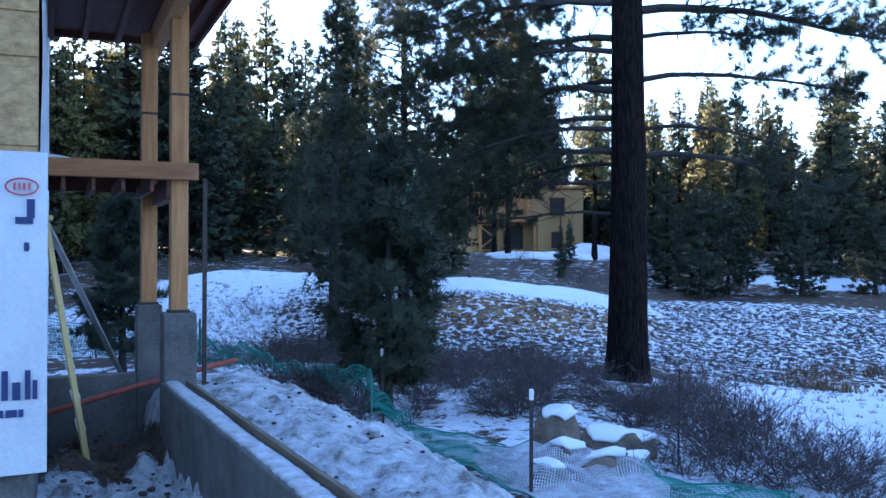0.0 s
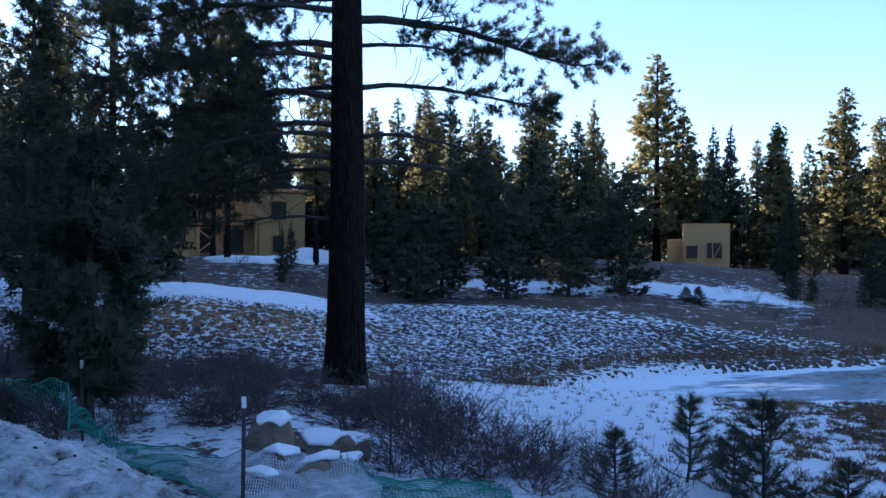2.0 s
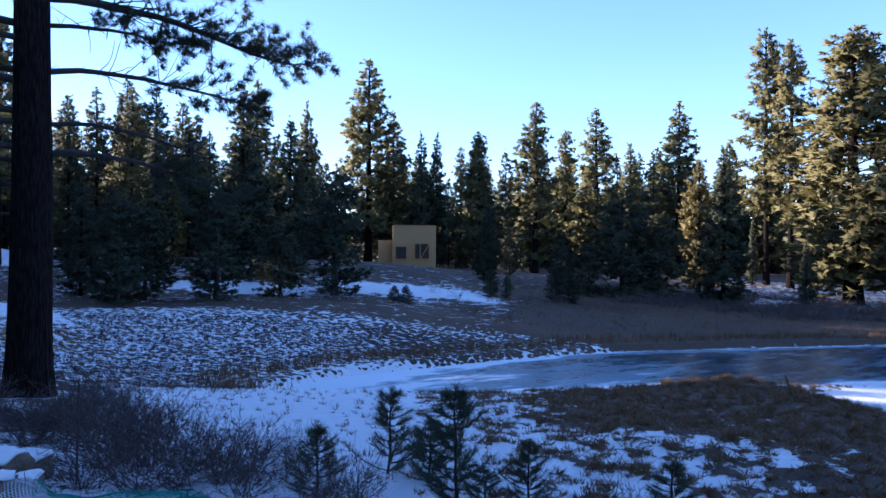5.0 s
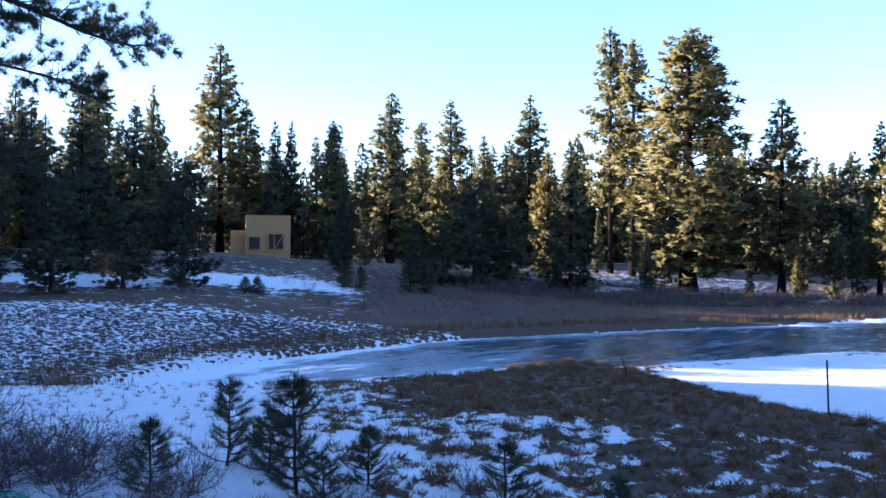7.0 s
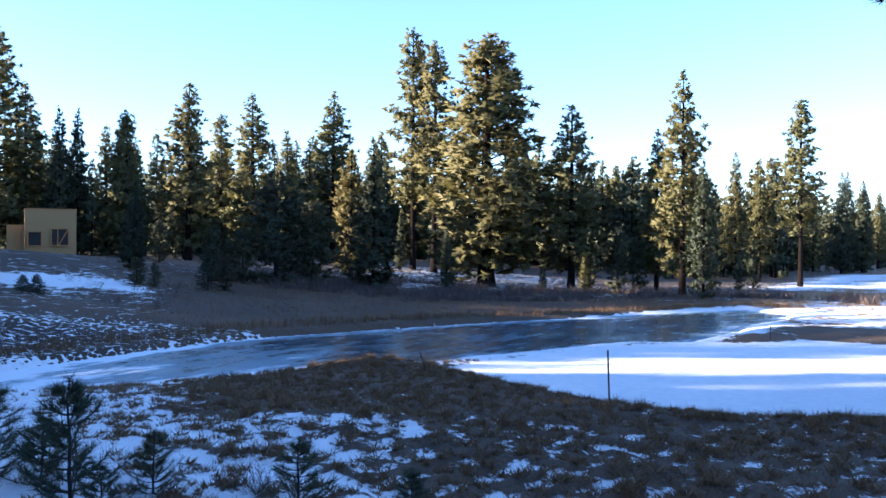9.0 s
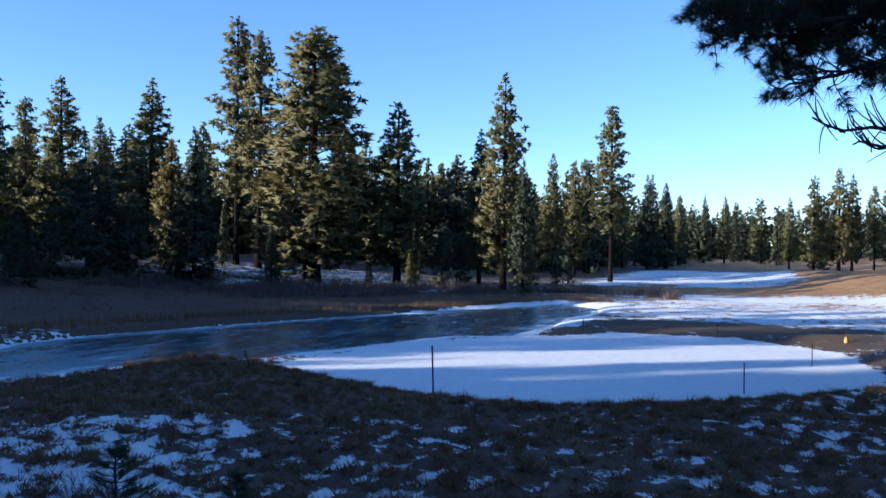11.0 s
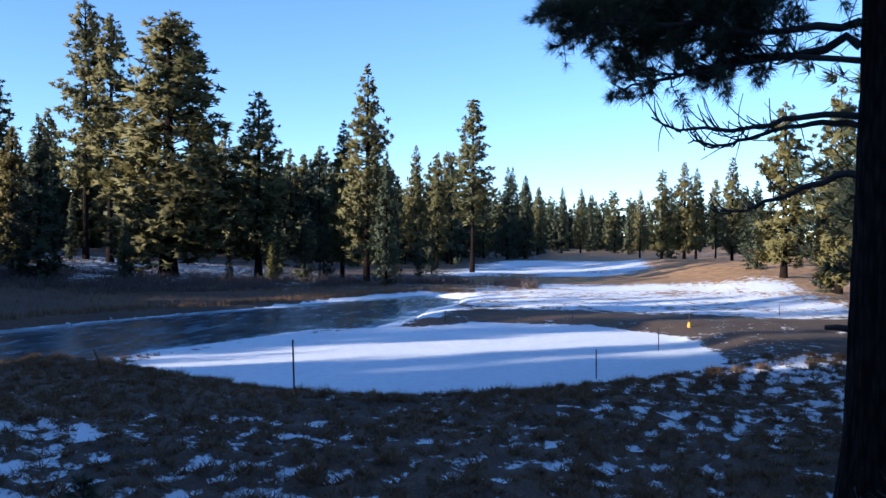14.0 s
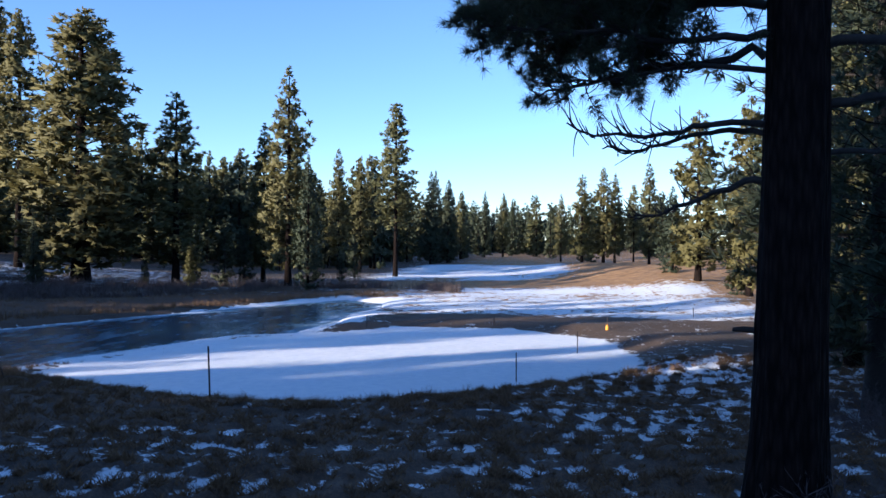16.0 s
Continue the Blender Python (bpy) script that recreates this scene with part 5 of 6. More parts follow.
def make_net(name, foot, label, tall0, tall1, seed, flop):
    """Plastic mesh hung along a line of feet; flop says how far it lies over on the ground."""
    rng = np.random.RandomState(seed)
    foot = np.array(foot, float)
    d = np.r_[0, np.cumsum(np.hypot(*np.diff(foot, axis=0).T))]
    n, m = int(d[-1] / 0.075), 15
    s = np.linspace(0, d[-1], n)
    x, y = np.interp(s, d, foot[:, 0]), np.interp(s, d, foot[:, 1])
    fl = np.interp(s, d, flop) + 0.12 * np.sin(s * 1.7 + seed)
    tall = np.interp(s, (0, d[-1]), (tall0, tall1)) * (1 + 0.08 * np.sin(s * 2.3))
    nx, ny = -np.gradient(y, s), np.gradient(x, s)
    j = np.linspace(0, 1, m)[None]
    ang = fl[:, None] * 1.45 * (0.55 + 0.45 * j)
    out = tall[:, None] * j * np.sin(ang) + 0.10 * np.sin(s[:, None] * 3.1 + 5 * j)
    X, Y = x[:, None] - nx[:, None] * out, y[:, None] - ny[:, None] * out
    up = tall[:, None] * j * np.cos(ang)
    ripple = 0.10 * np.sin(s[:, None] * 4.3 + 7 * j) + 0.07 * np.sin(s[:, None] * 9.1 - 4 * j)
    Z = height(X, Y) + np.maximum(up, 0) + 0.05 + np.abs(ripple) * (0.3 + 1.4 * np.clip(fl, 0, 1)[:, None])
    P = np.stack([X, Y, Z], -1)
    w = 0.008
    vs, fs, k = [], [], 0
    for a, b, off in ((P[:-1], P[1:], (0, 0, 1)), (P[:, :-1], P[:, 1:], None)):
        a, b = a.reshape(-1, 3), b.reshape(-1, 3)
        if off is None:
            q = unit(np.cross(b - a, rng.normal(size=3) * 0.05 + np.array([0.1, 1, 0.1]))) * w
        else:
            q = np.array([[0, 0.4, 0.9]]) * w
        v = np.stack([a - q, b - q, b + q, a + q], 1).reshape(-1, 3)
        vs.append(v)
        fs.append(np.arange(len(v)).reshape(-1, 4) + k)
        k += len(v)
    ob = thing(name, Matrix.Identity(4), label, "netting")
    add("mesh", mesh_of("mesh", np.concatenate(vs), np.concatenate(fs), NET), ob)
    add("edge_cord", mesh_of("edge_cord", *tube(P[:, -1], np.full(n, 0.012), 5), NET, True), ob)
    return ob


make_net("fence_net", [(-12, 24.5), (-9.6, 24.0), (-6.3, 22.5), (-4.4, 20.9), (-2.8, 18.6)], "green plastic fence netting sagging between posts", 1.1, 0.7, 1, [0.1, 0.1, 0.2, 0.5, 0.7])
make_net("fence_net", [(-2.8, 18.6), (-1.9, 17.0), (-1.06, 15.5), (-0.4, 14.4)], "green plastic netting sagging from a steel post", 0.8, 0.9, 2, [0.8, 0.5, 0.1, 0.9])
BOULDERS = [(1.76, 12.9, 0.38, 0.34, 0.60), (2.45, 12.75, 0.46, 0.40, 0.34), (1.75, 12.2, 0.40, 0.34, 0.32), (2.15, 11.8, 0.46, 0.36, 0.28), (2.95, 13.0, 0.40, 0.30, 0.25), (1.45, 11.4, 0.34, 0.3, 0.22),
            (2.6, 12.0, 0.36, 0.30, 0.22), (1.55, 12.9, 0.3, 0.26, 0.24)]


def make_drape(near, far, seed, n=84, m=26, thick=0.0055, mat=NET, label="fallen green plastic netting draped over stones and snow"):
    """Fallen netting lying over the ground and the boulders, between two edges."""
    rng = np.random.RandomState(seed)
    near, far = np.array(near, float), np.array(far, float)
    k = np.linspace(0, len(near) - 1, n)
    e = [np.column_stack([np.interp(k, np.arange(len(q)), q[:, i]) for i in (0, 1)]) for q in (near, far)]
    j = np.linspace(0, 1, m)[None, :, None]
    P = e[0][:, None] * (1 - j) + e[1][:, None] * j
    X, Y = P[..., 0], P[..., 1]
    X = X + 0.05 * np.sin(Y * 6 + X * 2)
    Y = Y + 0.06 * np.sin(X * 5)
    Z = height(X, Y) + 0.05
    for bx, by, ba, bb, bc in BOULDERS[2:]:
        Z = np.maximum(Z, height(bx, by) + 0.05 + bc * 1.0 * np.exp(-(((X - bx) / ba) ** 2 + ((Y - by) / bb) ** 2) * 0.7))
    Z = Z + 0.05 * np.abs(np.sin(X * 4.1 + Y * 2.2)) + 0.03 * np.abs(np.sin(X * 2.3 - Y * 6.1 + 1))
    Q = np.stack([X, Y, Z], -1)
    vs = []
    for a, b, way in ((Q[:-1], Q[1:], (0, 0.75, 0.65)), (Q[:, :-1], Q[:, 1:], (0.95, 0, 0.3))):
        q = np.array([way]) * thick
        a, b = a.reshape(-1, 3), b.reshape(-1, 3)
        vs.append(np.stack([a - q, b - q, b + q, a + q], 1).reshape(-1, 3))
    v = np.concatenate(vs)
    ob = thing("fence_net", Matrix.Identity(4), label, "netting")
    add("mesh", mesh_of("mesh", v, np.arange(len(v)).reshape(-1, 4), mat), ob)
    for row in (0, -1):
        add("edge_cord", mesh_of("edge_cord", *tube(Q[:, row], np.full(n, 0.012), 5), NET, True), ob)


make_drape([(-0.3, 13.1), (0.2, 12.2), (0.55, 11.5), (0.9, 10.7)], [(-0.7, 14.9), (-0.1, 14.4), (0.3, 14.0), (1.0, 13.1)], 6, 44)
make_drape([(2.6, 9.8), (3.3, 9.7), (4.3, 9.6)], [(2.7, 11.8), (3.1, 11.3), (4.4, 10.7)], 7, 36)
make_drape([(0.55, 11.6), (1.1, 10.4), (1.7, 10.0), (2.2, 9.85), (2.75, 9.8)], [(0.5, 13.4), (1.2, 12.9), (1.6, 12.75), (2.2, 12.35), (2.85, 11.7)], 8, 62, 58, 0.0075, OLD_SNOW, "fallen netting crusted white with snow over the stones")
rock_rng = np.random.RandomState(17)
for i, (x, y, a, b, c) in enumerate(BOULDERS):
    z = float(height(x, y))
    ob = thing("boulder", Matrix.Translation((x, y, z + c * 0.45)) @ Matrix.Rotation(i * 1.1, 4, "Z"), "brown boulder with a thick cap of snow", "boulder", "boulders by the fence")
    a, b, c = 1.05 * a, 1.05 * b, 1.12 * c
    part("stone", lumpy(30 + i, (a, b, c), 0.3, 4, 14), STONE, ob, "", True)
    cap = lumpy(30 + i, (a * 1.03, b * 1.03, c * 1.03), 0.3, 4, 14)
    bmesh.ops.delete(cap, geom=[f for f in cap.faces if f.normal.z < 0.70 or f.calc_center_median().z < c * 0.25], context="FACES")
    bmesh.ops.solidify(cap, geom=cap.faces[:], thickness=-0.04)
    part("snow_cap", cap, SNOW, ob, "thick snow cap", True)


# ---------------------------------------------------------------- stakes and flag on the green
for x, y, h, lean in ((19.54, 6.67, 1.22, 0.14), (26.13, -0.2, 0.85, -0.12), (33.2, -2.4, 0.82, 0.0), (40.7, 6.97, 0.62, 0.0), (66.4, 12.0, 0.6, 0.0), (42.3, 1.05, 0.55, 0.0), (21.6, 12.9, 0.7, 0.6), (47.3, -9.3, 0.5, -0.2)):
    z = float(height(x, y))
    ob = thing("marker_stake", Matrix.Translation((x, y, z)) @ Matrix.Rotation(lean, 4, (0.1, -1, 0)), "thin dark marker stake standing in the snow", "stake", "stakes round the green")
    part("shaft", boxed((0.035, 0.035, h + 0.3), (0, 0, h / 2 - 0.15), None, 0.006), STEEL, ob)
ob = thing("golf_flag", Matrix.Translation((39.7, -4.1, float(height(39.7, -4.1)))), "yellow marker flag on a short stick", "flag")
part("stick", boxed((0.03, 0.03, 0.7), (0, 0, 0.25), None, 0.004), STEEL, ob)
part("cloth", lumpy(3, (0.06, 0.075, 0.25), 0.25, 2), YELLOW, ob, "yellow cloth", True)
ob = thing("branch_stub", Matrix.Translation((11.22, -3.62, 0)), "short grey broken stub of a branch on the trunk", "branch")
a = radians(107.2)
left = np.array((-math.cos(a), math.sin(a), 0))
add("wood", mesh_of("wood", *tube(np.array([left * 0.3 + (0, 0, 0.66), left * 0.52 + (0, 0, 0.68), left * 0.66 + (0, 0, 0.67)]), (0.05, 0.04, 0.03), 6), LIMB, True), ob)


# ---------------------------------------------------------------- houses beyond the meadow
def far_house(name_label, azimuth, r, extra_turn=0.0):
    x, y = polar(azimuth, r)
    return thing("house", Matrix.Translation((x, y, float(height(x, y)))) @ Matrix.Rotation(radians(-azimuth + extra_turn), 4, "Z"), name_label, "house")


def window_in(ob, x, z, w, h, y, cross=False):
    """A timber frame round a dark box whose colour stands for the shade inside an unglazed opening."""
    o = part("window", boxed((w, 0.25, h), (x, y, z), None, 0), DARK, ob, "dark block painted as the shade inside an unglazed opening")
    for dx, dz, sx, sz in ((-w / 2, 0, 0.12, h + 0.12), (w / 2, 0, 0.12, h + 0.12), (0, h / 2, w + 0.12, 0.12), (0, -h / 2, w + 0.12, 0.12)):
        part("frame", boxed((sx, 0.12, sz), (x + dx, y - 0.16, z + dz), None, 0.01), TIMBER, o)
    if cross:
        part("brace", boxed((0.10, 0.05, h), (x - w * 0.12, y - 0.15, z), None, 0.01), TIMBER, o)
        part("brace", boxed((0.09, 0.05, h * 1.05), (x + w * 0.2, y - 0.15, z), Matrix.Rotation(0.5, 4, "Y"), 0.01), TIMBER, o)


ob = far_house("boxy unfinished house of pale strand board", 34.9, 100)
part("wall", boxed((5.0, 6, 5.0), (0.3, 3, 2.3), None, 0.03), OSB, ob)
part("wing", boxed((2.6, 4.5, 3.4), (-2.6, 3.6, 1.5), None, 0.03), OSB, ob)
part("parapet", boxed((5.1, 6.1, 0.14), (0.3, 3, 4.86), None, 0.02), TIMBER, ob)
window_in(ob, -1.2, 1.75, 1.3, 1.5, 0.0)
window_in(ob, 1.2, 1.95, 1.7, 1.8, 0.0, True)
part("footing", boxed((3.0, 0.5, 0.5), (-1.6, -0.4, 0.15), None, 0.03), CONCRETE, ob)

ob = far_house("two-storey timber-framed house under construction with a deck", 5.3, 68, extra_turn=8)
part("wall", boxed((3.6, 6, 5.0), (2.9, 3, 2.5), None, 0.03), OSB, ob)
part("wall", boxed((5.4, 5, 2.5), (-1.6, 4.2, 1.2), None, 0.03), OSB, ob)
part("wall", boxed((3.6, 0.15, 2.2), (-0.4, 6.6, 3.5), None, 0.03), OSB, ob, "strand board back wall")
for x in np.linspace(-4.2, 1.0, 12):
    part("stud", boxed((0.09, 0.12, 2.2), (x, 2.4, 3.7), None, 0.01), TIMBER, ob)
for z in (2.62, 4.0, 4.82):
    part("plate", boxed((5.4, 0.14, 0.10), (-1.6, 2.4, z), None, 0.01), TIMBER, ob)
for x in np.linspace(-3.6, 0.6, 6):
    part("rafter", boxed((0.07, 2.9, 0.16), (x, 3.6, 5.3), Matrix.Rotation(0.35, 4, "X"), 0.01), TIMBER, ob)
part("lintel", boxed((5.2, 0.2, 0.3), (-1.6, 1.62, 2.36), None, 0.02), TIMBER_BEAM, ob)
part("wing", boxed((2.2, 5, 2.9), (-4.6, 2.9, 1.4), None, 0.03), OSB, ob)
part("roof", boxed((4.2, 6.6, 0.25), (2.9, 3, 5.15), None, 0.02), TIMBER, ob)
part("deck", boxed((4.6, 2.2, 0.28), (-1.3, 0.9, 2.55), None, 0.02), TIMBER, ob, "red-brown timber deck")
for x in (-3.4, -1.3, 0.9):
    part("post", boxed((0.25, 0.25, 2.5), (x, 0.0, 1.2), None, 0.02), TIMBER, ob)
for x, turn in ((-2.3, 0.9), (-2.3, -0.9)):
    part("brace", boxed((0.10, 0.06, 2.6), (x, 0.0, 1.2), Matrix.Rotation(turn, 4, "Y"), 0.01), TIMBER, ob)
for x, turn, h in ((1.2, 0.5, 2.2), (2.0, -0.75, 2.2), (0.9, 0.0, 1.6)):
    part("rafter", boxed((0.12, 0.1, h), (x, 0.6, 5.6), Matrix.Rotation(turn, 4, "Y"), 0.01), TIMBER, ob)
for x in (-3.2, -2.4, -1.6, -0.8, 0.0, 0.7):
    part("baluster", boxed((0.09, 0.09, 0.95), (x, -0.1, 3.1), None, 0.01), TIMBER, ob)
part("rail", boxed((4.6, 0.10, 0.10), (-1.3, -0.1, 3.55), None, 0.01), TIMBER, ob)
for x, z, w, h, y in ((2.6, 3.6, 1.3, 1.5, 0.0), (2.6, 1.0, 1.0, 1.4, 0.0), (-3.0, 1.2, 1.6, 2.0, 1.7), (-0.6, 1.2, 1.7, 2.0, 1.7), (-4.6, 1.6, 0.8, 1.2, 0.4)):
    window_in(ob, x, z, w, h, y)

ob = far_house("gabled unfinished house half hidden behind pines", 18.0, 88, extra_turn=-6)
part("wall", boxed((9.0, 7, 4.6), (0, 4, 2.2), None, 0.03), OSB, ob)
part("roof", boxed((5.4, 8, 0.2), (-2.4, 4, 5.3), Matrix.Rotation(-0.28, 4, "Y"), 0.02), ROOFING, ob)
part("roof", boxed((5.4, 8, 0.2), (2.6, 4, 5.3), Matrix.Rotation(0.28, 4, "Y"), 0.02), ROOFING, ob)
part("gable", boxed((5.0, 6.8, 1.2), (0, 4.05, 4.9), None, 0.03), OSB, ob)
for x in (3.6, 4.6):
    part("post", boxed((0.25, 0.25, 4.6), (x, 0.2, 2.2), None, 0.02), TIMBER, ob)
for x, z in ((-2.5, 1.5), (0.5, 1.5), (-1.0, 3.9)):
    window_in(ob, x, z, 1.3, 1.4, 0.5)
part("footing", boxed((9.4, 0.4, 0.6), (0, 0.3, 0.0), None, 0.03), CONCRETE, ob)

# snow heaped before the timber house
for i, (a, r, w, h) in enumerate([(9.6, 62, 2.6, 1.0), (7.6, 61, 3.4, 0.5), (5.2, 61, 2.6, 0.4)]):
    x, y = polar(a, r)
    o = part("snow_drift", lumpy(60 + i, (w, 1.6, h), 0.2), SNOW, None, "", True)
    o.matrix_basis = Matrix.Translation((x, y, float(height(x, y)))) @ Matrix.Rotation(radians(-a), 4, "Z")
    tagged(o, "white drift of ploughed snow before the timber house", "snow drift", "ploughed snow drifts")


# orange digger among the trees
x, y = polar(-10.9, 80)
ob = thing("excavator", Matrix.Translation((x, y, float(height(x, y)))) @ Matrix.Rotation(0.5, 4, "Z"), "orange excavator parked among the trees", "excavator")
for s in (-0.9, 0.9):
    part("track", boxed((2.8, 0.5, 0.7), (0, s, 0.35), None, 0.15), STEEL, ob)
part("body", boxed((2.2, 1.9, 1.0), (0.2, 0, 1.35), None, 0.12), ORANGE, ob)
part("cab", boxed((1.1, 0.9, 1.3), (-0.3, 0.5, 2.2), None, 0.1), DARK, ob)
part("boom", boxed((2.6, 0.3, 0.35), (-1.6, -0.3, 2.5), Matrix.Rotation(0.6, 4, "Y"), 0.05), ORANGE, ob)
part("arm", boxed((1.8, 0.25, 0.28), (-3.0, -0.3, 2.4), Matrix.Rotation(-0.8, 4, "Y"), 0.05), ORANGE, ob)
part("bucket", boxed((0.6, 0.8, 0.6), (-3.5, -0.3, 1.4), None, 0.12), STEEL, ob)


# ---------------------------------------------------------------- brush, grass and litter
def shrub_mesh(seed, tall, stems, leaf=0):
    """A leafless bush: many thin forking stems."""
    rng = np.random.RandomState(seed)
    vs, k = [], 0
    base = rng.normal(0, 0.10 * tall, (stems, 3)) * np.array([1, 1, 0])
    d = unit(rng.normal(0, 0.62, (stems, 3)) + np.array([0, 0, 0.9]))
    d[:, 2] = np.abs(d[:, 2])
    ln = tall * rng.uniform(0.45, 1.05, (stems, 1))
    pts, ways, lens, wid = [base], [d], [ln], [np.full((stems, 1), 0.008)]
    p, w, l = base, d, ln
    for depth in range(3):
        q = rng.uniform(0.35, 0.95, (len(p) * 3, 1))
        p2 = np.repeat(p, 3, 0) + np.repeat(w * l, 3, 0) * q
        w2 = unit(np.repeat(w, 3, 0) + rng.normal(0, 0.5, (len(p) * 3, 3)) + np.array([0, 0, 0.12]))
        l2 = np.repeat(l, 3, 0) * rng.uniform(0.3, 0.6, (len(p) * 3, 1))
        pts.append(p2), ways.append(w2), lens.append(l2), wid.append(np.full((len(p2), 1), (0.007, 0.0056, 0.0046)[depth]))
        p, w, l = p2, w2, l2
    P, W, L, D = (np.concatenate(v) for v in (pts, ways, lens, wid))
    side = unit(np.cross(W, rng.normal(size=W.shape))) * D
    v = np.stack([P - side, P + side, P + W * L], 1).reshape(-1, 3)
    return mesh_of("branchwork", v, np.arange(len(v)).reshape(-1, 3), TWIGS)


SHRUBS = [shrub_mesh(201 + i, 1.0, 52) for i in range(4)] + [shrub_mesh(211 + i, 1.0, 14) for i in range(3)]
shrub_rng = np.random.RandomState(19)


def shrub(x, y, tall, wide=1.0, label="bare grey-brown bush standing in the snow"):
    ob = thing("bush", Matrix.Translation((x, y, float(height(x, y)) - 0.02)) @ Matrix.Rotation(shrub_rng.uniform(0, 6.28), 4, "Z") @ Matrix.Diagonal((tall * wide, tall * wide, tall, 1)), label, "bush", "bare bushes")
    add("branchwork", SHRUBS[shrub_rng.randint(4) if math.hypot(x, y) < 28 else 4 + shrub_rng.randint(3)], ob)


for x, y, h, w in ((4.05, 13.3, 1.15, 1.2), (4.5, 13.0, 0.9, 1.2), (4.95, 13.6, 0.95, 1.0), (4.5, 11.5, 0.75, 1.5), (5.0, 11.2, 0.7, 1.5), (3.9, 11.6, 0.7, 1.5), (5.5, 11.6, 0.7, 1.4), (4.3, 16.4, 0.8, 1.4), (5.5, 19.9, 0.75, 1.3),
                   (3.4, 12.0, 0.6, 1.4), (4.4, 14.0, 0.9, 1.3), (5.2, 12.4, 0.7, 1.4), (3.2, 15.0, 0.7, 1.3), (5.9, 10.7, 0.5, 1.3), (5.1, 8.7, 0.55, 1.1), (5.6, 9.3, 0.5, 1.1), (6.9, 7.6, 0.4, 1.0), (6.1, 9.6, 0.6, 1.1), (8.6, 7.2, 0.35, 1.0), (6.3, 11.6, 0.5, 1.2), (4.9, 10.4, 0.6, 1.3)):
    shrub(x, y, h, w)


def brush(count, a0, a1, r0, r1, h0, h1, avoid=None):
    for i in range(count):
        a, r = shrub_rng.uniform(a0, a1), math.sqrt(shrub_rng.uniform(r0 * r0, r1 * r1))
        x, y = polar(a, r)
        if avoid is None or not avoid(x, y):
            shrub(x, y, shrub_rng.uniform(h0, h1), shrub_rng.uniform(1.1, 1.7))


def on_pad(x, y):
    return (x - WALL_FOOT[0]) * ACROSS[0] + (y - WALL_FOOT[1]) * ACROSS[1] < 3.2


brush(84, -11, 11, 15, 26, 0.4, 0.85, on_pad)
brush(60, -24, -3, 24, 34, 0.4, 0.9)
brush(24, 10, 18, 14, 22, 0.3, 0.6)
brush(40, -18, 14, 42, 60, 0.5, 1.0)
brush(34, 14, 60, 42, 62, 0.4, 0.9)
brush(14, 108, 116, 10, 24, 0.4, 0.8)


def grass(name, label, spots, tall, blades, mat, seed, lean=0.55, wide=0.007):
    rng = np.random.RandomState(seed)
    x, y = spots
    c = np.column_stack([x, y, height(x, y) - 0.01])
    size = rng.uniform(0.5, 1.3, len(c)) * tall
    c2, s2 = np.repeat(c, blades, 0), np.repeat(size, blades)[:, None]
    c2 = c2 + rng.normal(0, 0.28, (len(c2), 3)) * s2 * np.array([1, 1, 0])
    d = unit(rng.normal(0, lean, (len(c2), 3)) * np.array([1, 1, 0]) + np.array([0, 0, 1.0]))
    side = unit(np.cross(d, rng.normal(size=d.shape))) * wide
    v = np.stack([c2 - side, c2 + side, c2 + d * s2 * rng.uniform(0.5, 1.1, (len(c2), 1))], 1).reshape(-1, 3)
    tagged(new(name, mesh_of(name, v, np.arange(len(v)).reshape(-1, 3), mat)), label, "grass", "", "stuff")


def scatter(n, a0, a1, r0, r1, seed, keep):
    rng = np.random.RandomState(seed)
    a, r = np.radians(rng.uniform(a0, a1, n)), np.sqrt(rng.uniform(r0 * r0, r1 * r1, n))
    x, y = r * np.sin(a), r * np.cos(a)
    ok = keep(x, y, rng.uniform(size=n))
    return x[ok], y[ok]


def off_snow(x, y, u):
    return (outside(GREEN, x, y) > 0.2) & (outside(POND, x, y) > 0.7) & (u > np.clip(cover_at(x, y), 0, 1) * 0.95)


grass("tussocks", "dead straw-coloured grass tussocks in patchy snow",
      scatter(15000, 36, 122, 8, 31, 31, lambda x, y, u: off_snow(x, y, u * 1.3) & (x < 40) & (hummocks(x, y) > -0.35)), 0.18, 26, STRAW, 41, 1.0, 0.009)
grass("tall_tussocks", "larger tufts of straw-coloured grass by the green", scatter(7000, 40, 118, 10, 31, 36, lambda x, y, u: off_snow(x, y, u * 1.3) & (x < 34) & (hummocks(x, y) > 0.45) & ((u > 0.8) | (outside(GREEN, x, y) < 3.5))), 0.25, 80, STRAW, 46, 0.9, 0.008)
grass("short_grass", "thin dead grass poking through the snow", scatter(4200, 12, 50, 9, 27, 32, lambda x, y, u: off_snow(x, y, u) & (u > 0.5)), 0.14, 9, STRAW, 42)
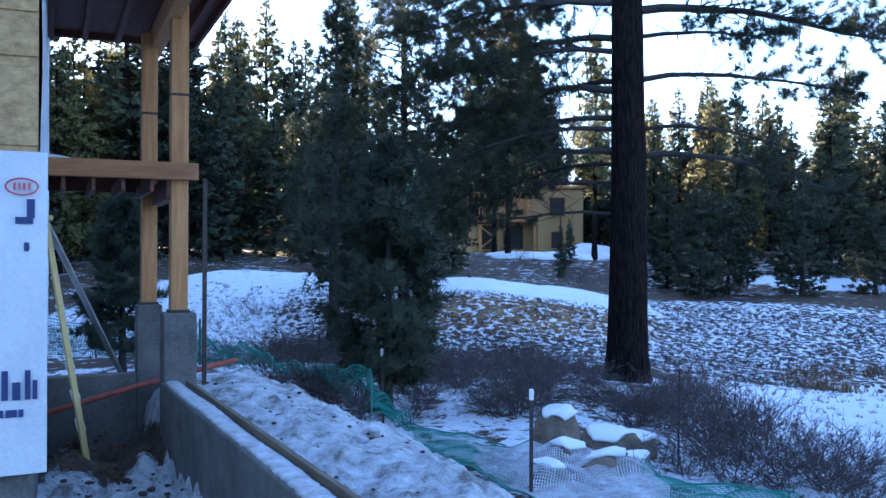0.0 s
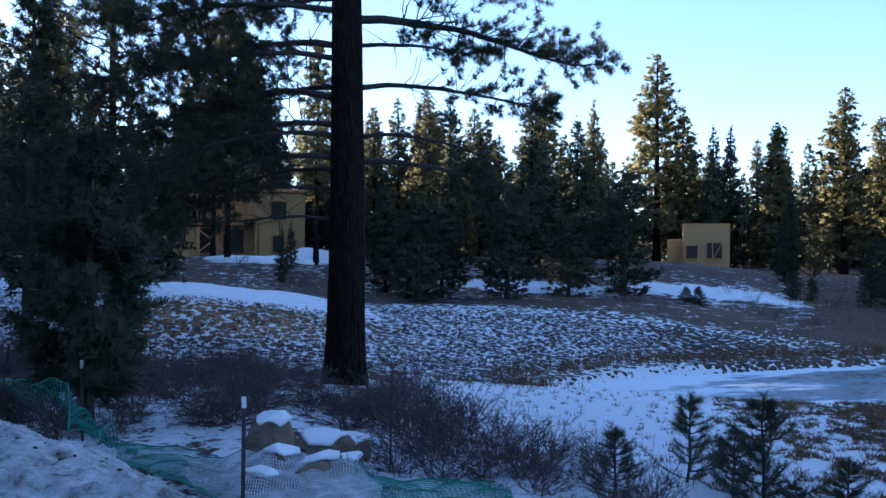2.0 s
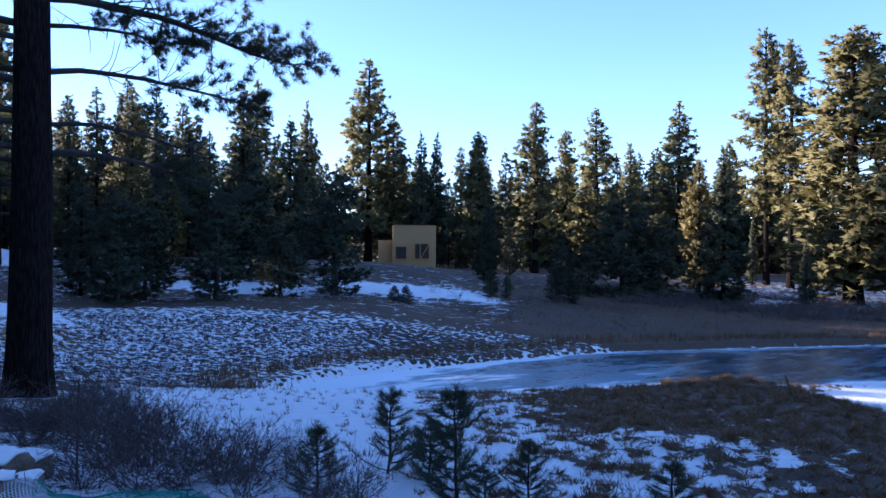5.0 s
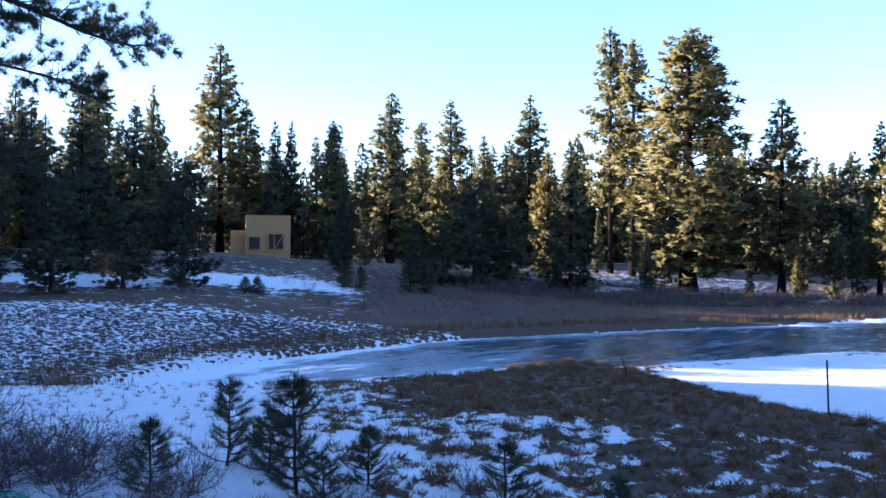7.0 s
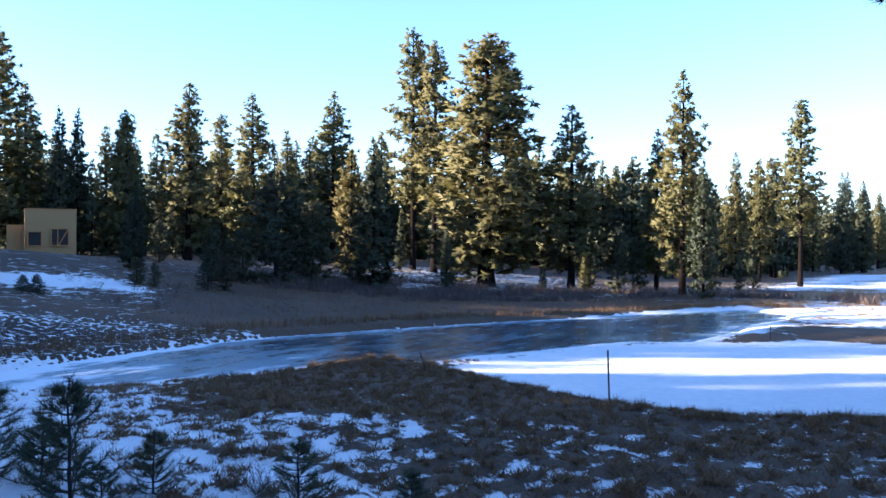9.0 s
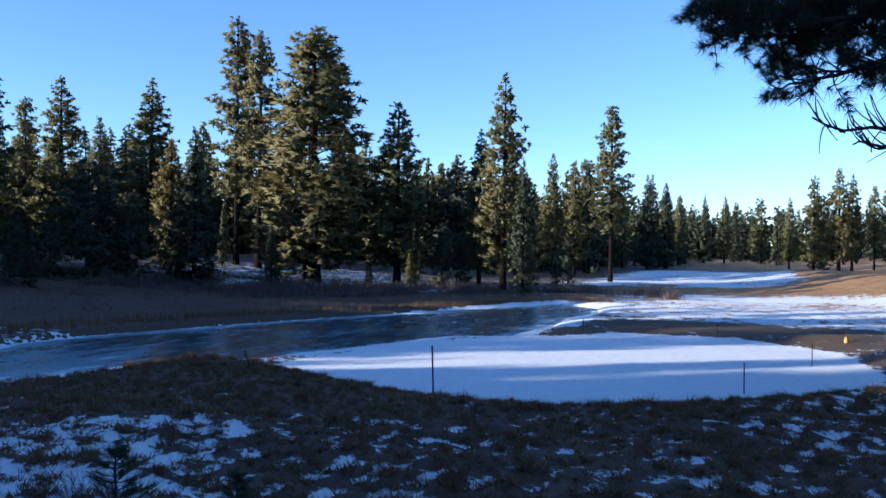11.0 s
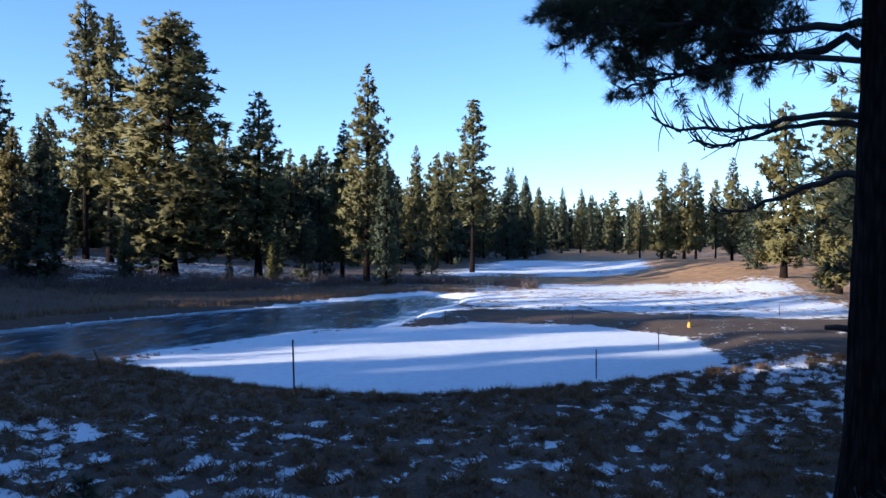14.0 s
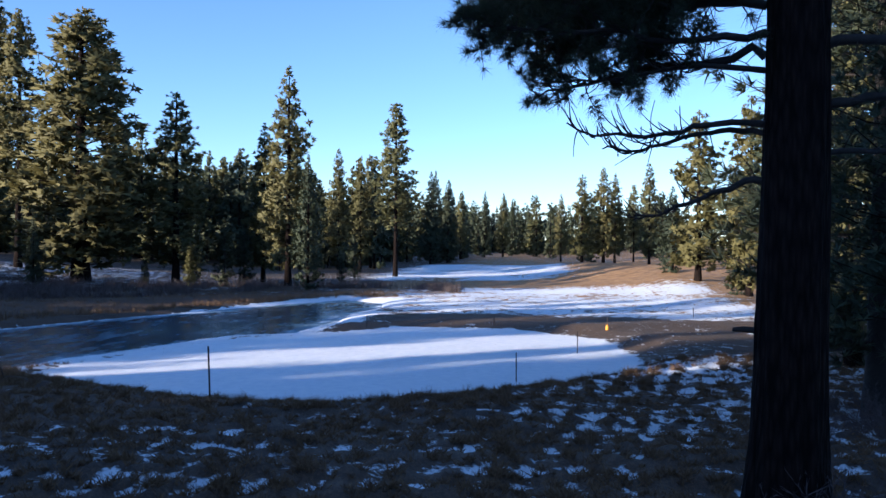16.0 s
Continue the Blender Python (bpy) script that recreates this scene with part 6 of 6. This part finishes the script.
grass("bank_weeds", "rows of small dark weeds on the snowy bank", scatter(14000, -24, 47, 26, 40, 33, lambda x, y, u: (outside(POND, x, y) > 1.2) & ((y < 34.8) | (y > 40) | (x > 9)) & ((x > -6) | (u > 0.75))), 0.17, 6, TWIGS, 43, 0.9, 0.014)
grass("reeds", "golden dead reeds along the pond", scatter(40000, 20, 85, 24, 70, 34, lambda x, y, u: (np.abs(outside(POND, x, y) - 1.3) < 0.7) & (y + 0.25 * x > 26)), 0.42, 6, STRAW, 44, 0.25, 0.012)
grass("edge_brush", "bare brown brush along the forest edge", scatter(2600, 44, 86, 62, 80, 37, lambda x, y, u: (outside(POND, x, y) > 9.0) & (waves(x, y, 9, 26) > -0.25)), 0.9, 12, TWIGS, 47, 0.55, 0.022)
grass("far_grass", "dead brown grass on the far bank", scatter(9000, 40, 86, 34, 72, 35, lambda x, y, u: (outside(POND, x, y) > 2.0) & (y + 0.28 * x > 24)), 0.3, 5, STRAW, 45)


# clods of earth and litter on the dug snow
def clods(name, label, count, region, mat, seed, lo, hi):
    rng = np.random.RandomState(seed)
    bm = bmesh.new()
    for i in range(count):
        x, y = region(rng)
        r = rng.uniform(lo, hi)
        made = bmesh.ops.create_icosphere(bm, subdivisions=1, radius=r)["verts"]
        for v in made:
            v.co = Vector((v.co.x * rng.uniform(0.7, 1.5), v.co.y * rng.uniform(0.7, 1.5), v.co.z * 0.6)) + Vector((x, y, float(height(x, y)) + r * 0.2))
    ob = part(name, bm, mat, None, "", True)
    tagged(ob, label, "earth", "", "stuff")


def on_bank(rng):
    s, u = rng.uniform(0.15, 2.6), rng.uniform(-3.2, 3.6)
    p = WALL_FOOT + ACROSS * s + ALONG * u
    return p[0], p[1]


def in_dig(rng):
    s, u = rng.uniform(-1.4, -0.3), rng.uniform(-2.6, 4.0)
    p = WALL_FOOT + ACROSS * s + ALONG * u
    return p[0], p[1]


clods("bank_clods", "dark clods of earth scattered on the snow bank", 130, on_bank, plain("dark_earth", (0.02, 0.016, 0.014), (0.06, 0.045, 0.035), 8), 91, 0.006, 0.028)
clods("dig_clods", "clods of frozen earth in the dug footing", 320, in_dig, plain("frozen_earth", (0.03, 0.022, 0.016), (0.09, 0.065, 0.045), 8), 92, 0.010, 0.045)
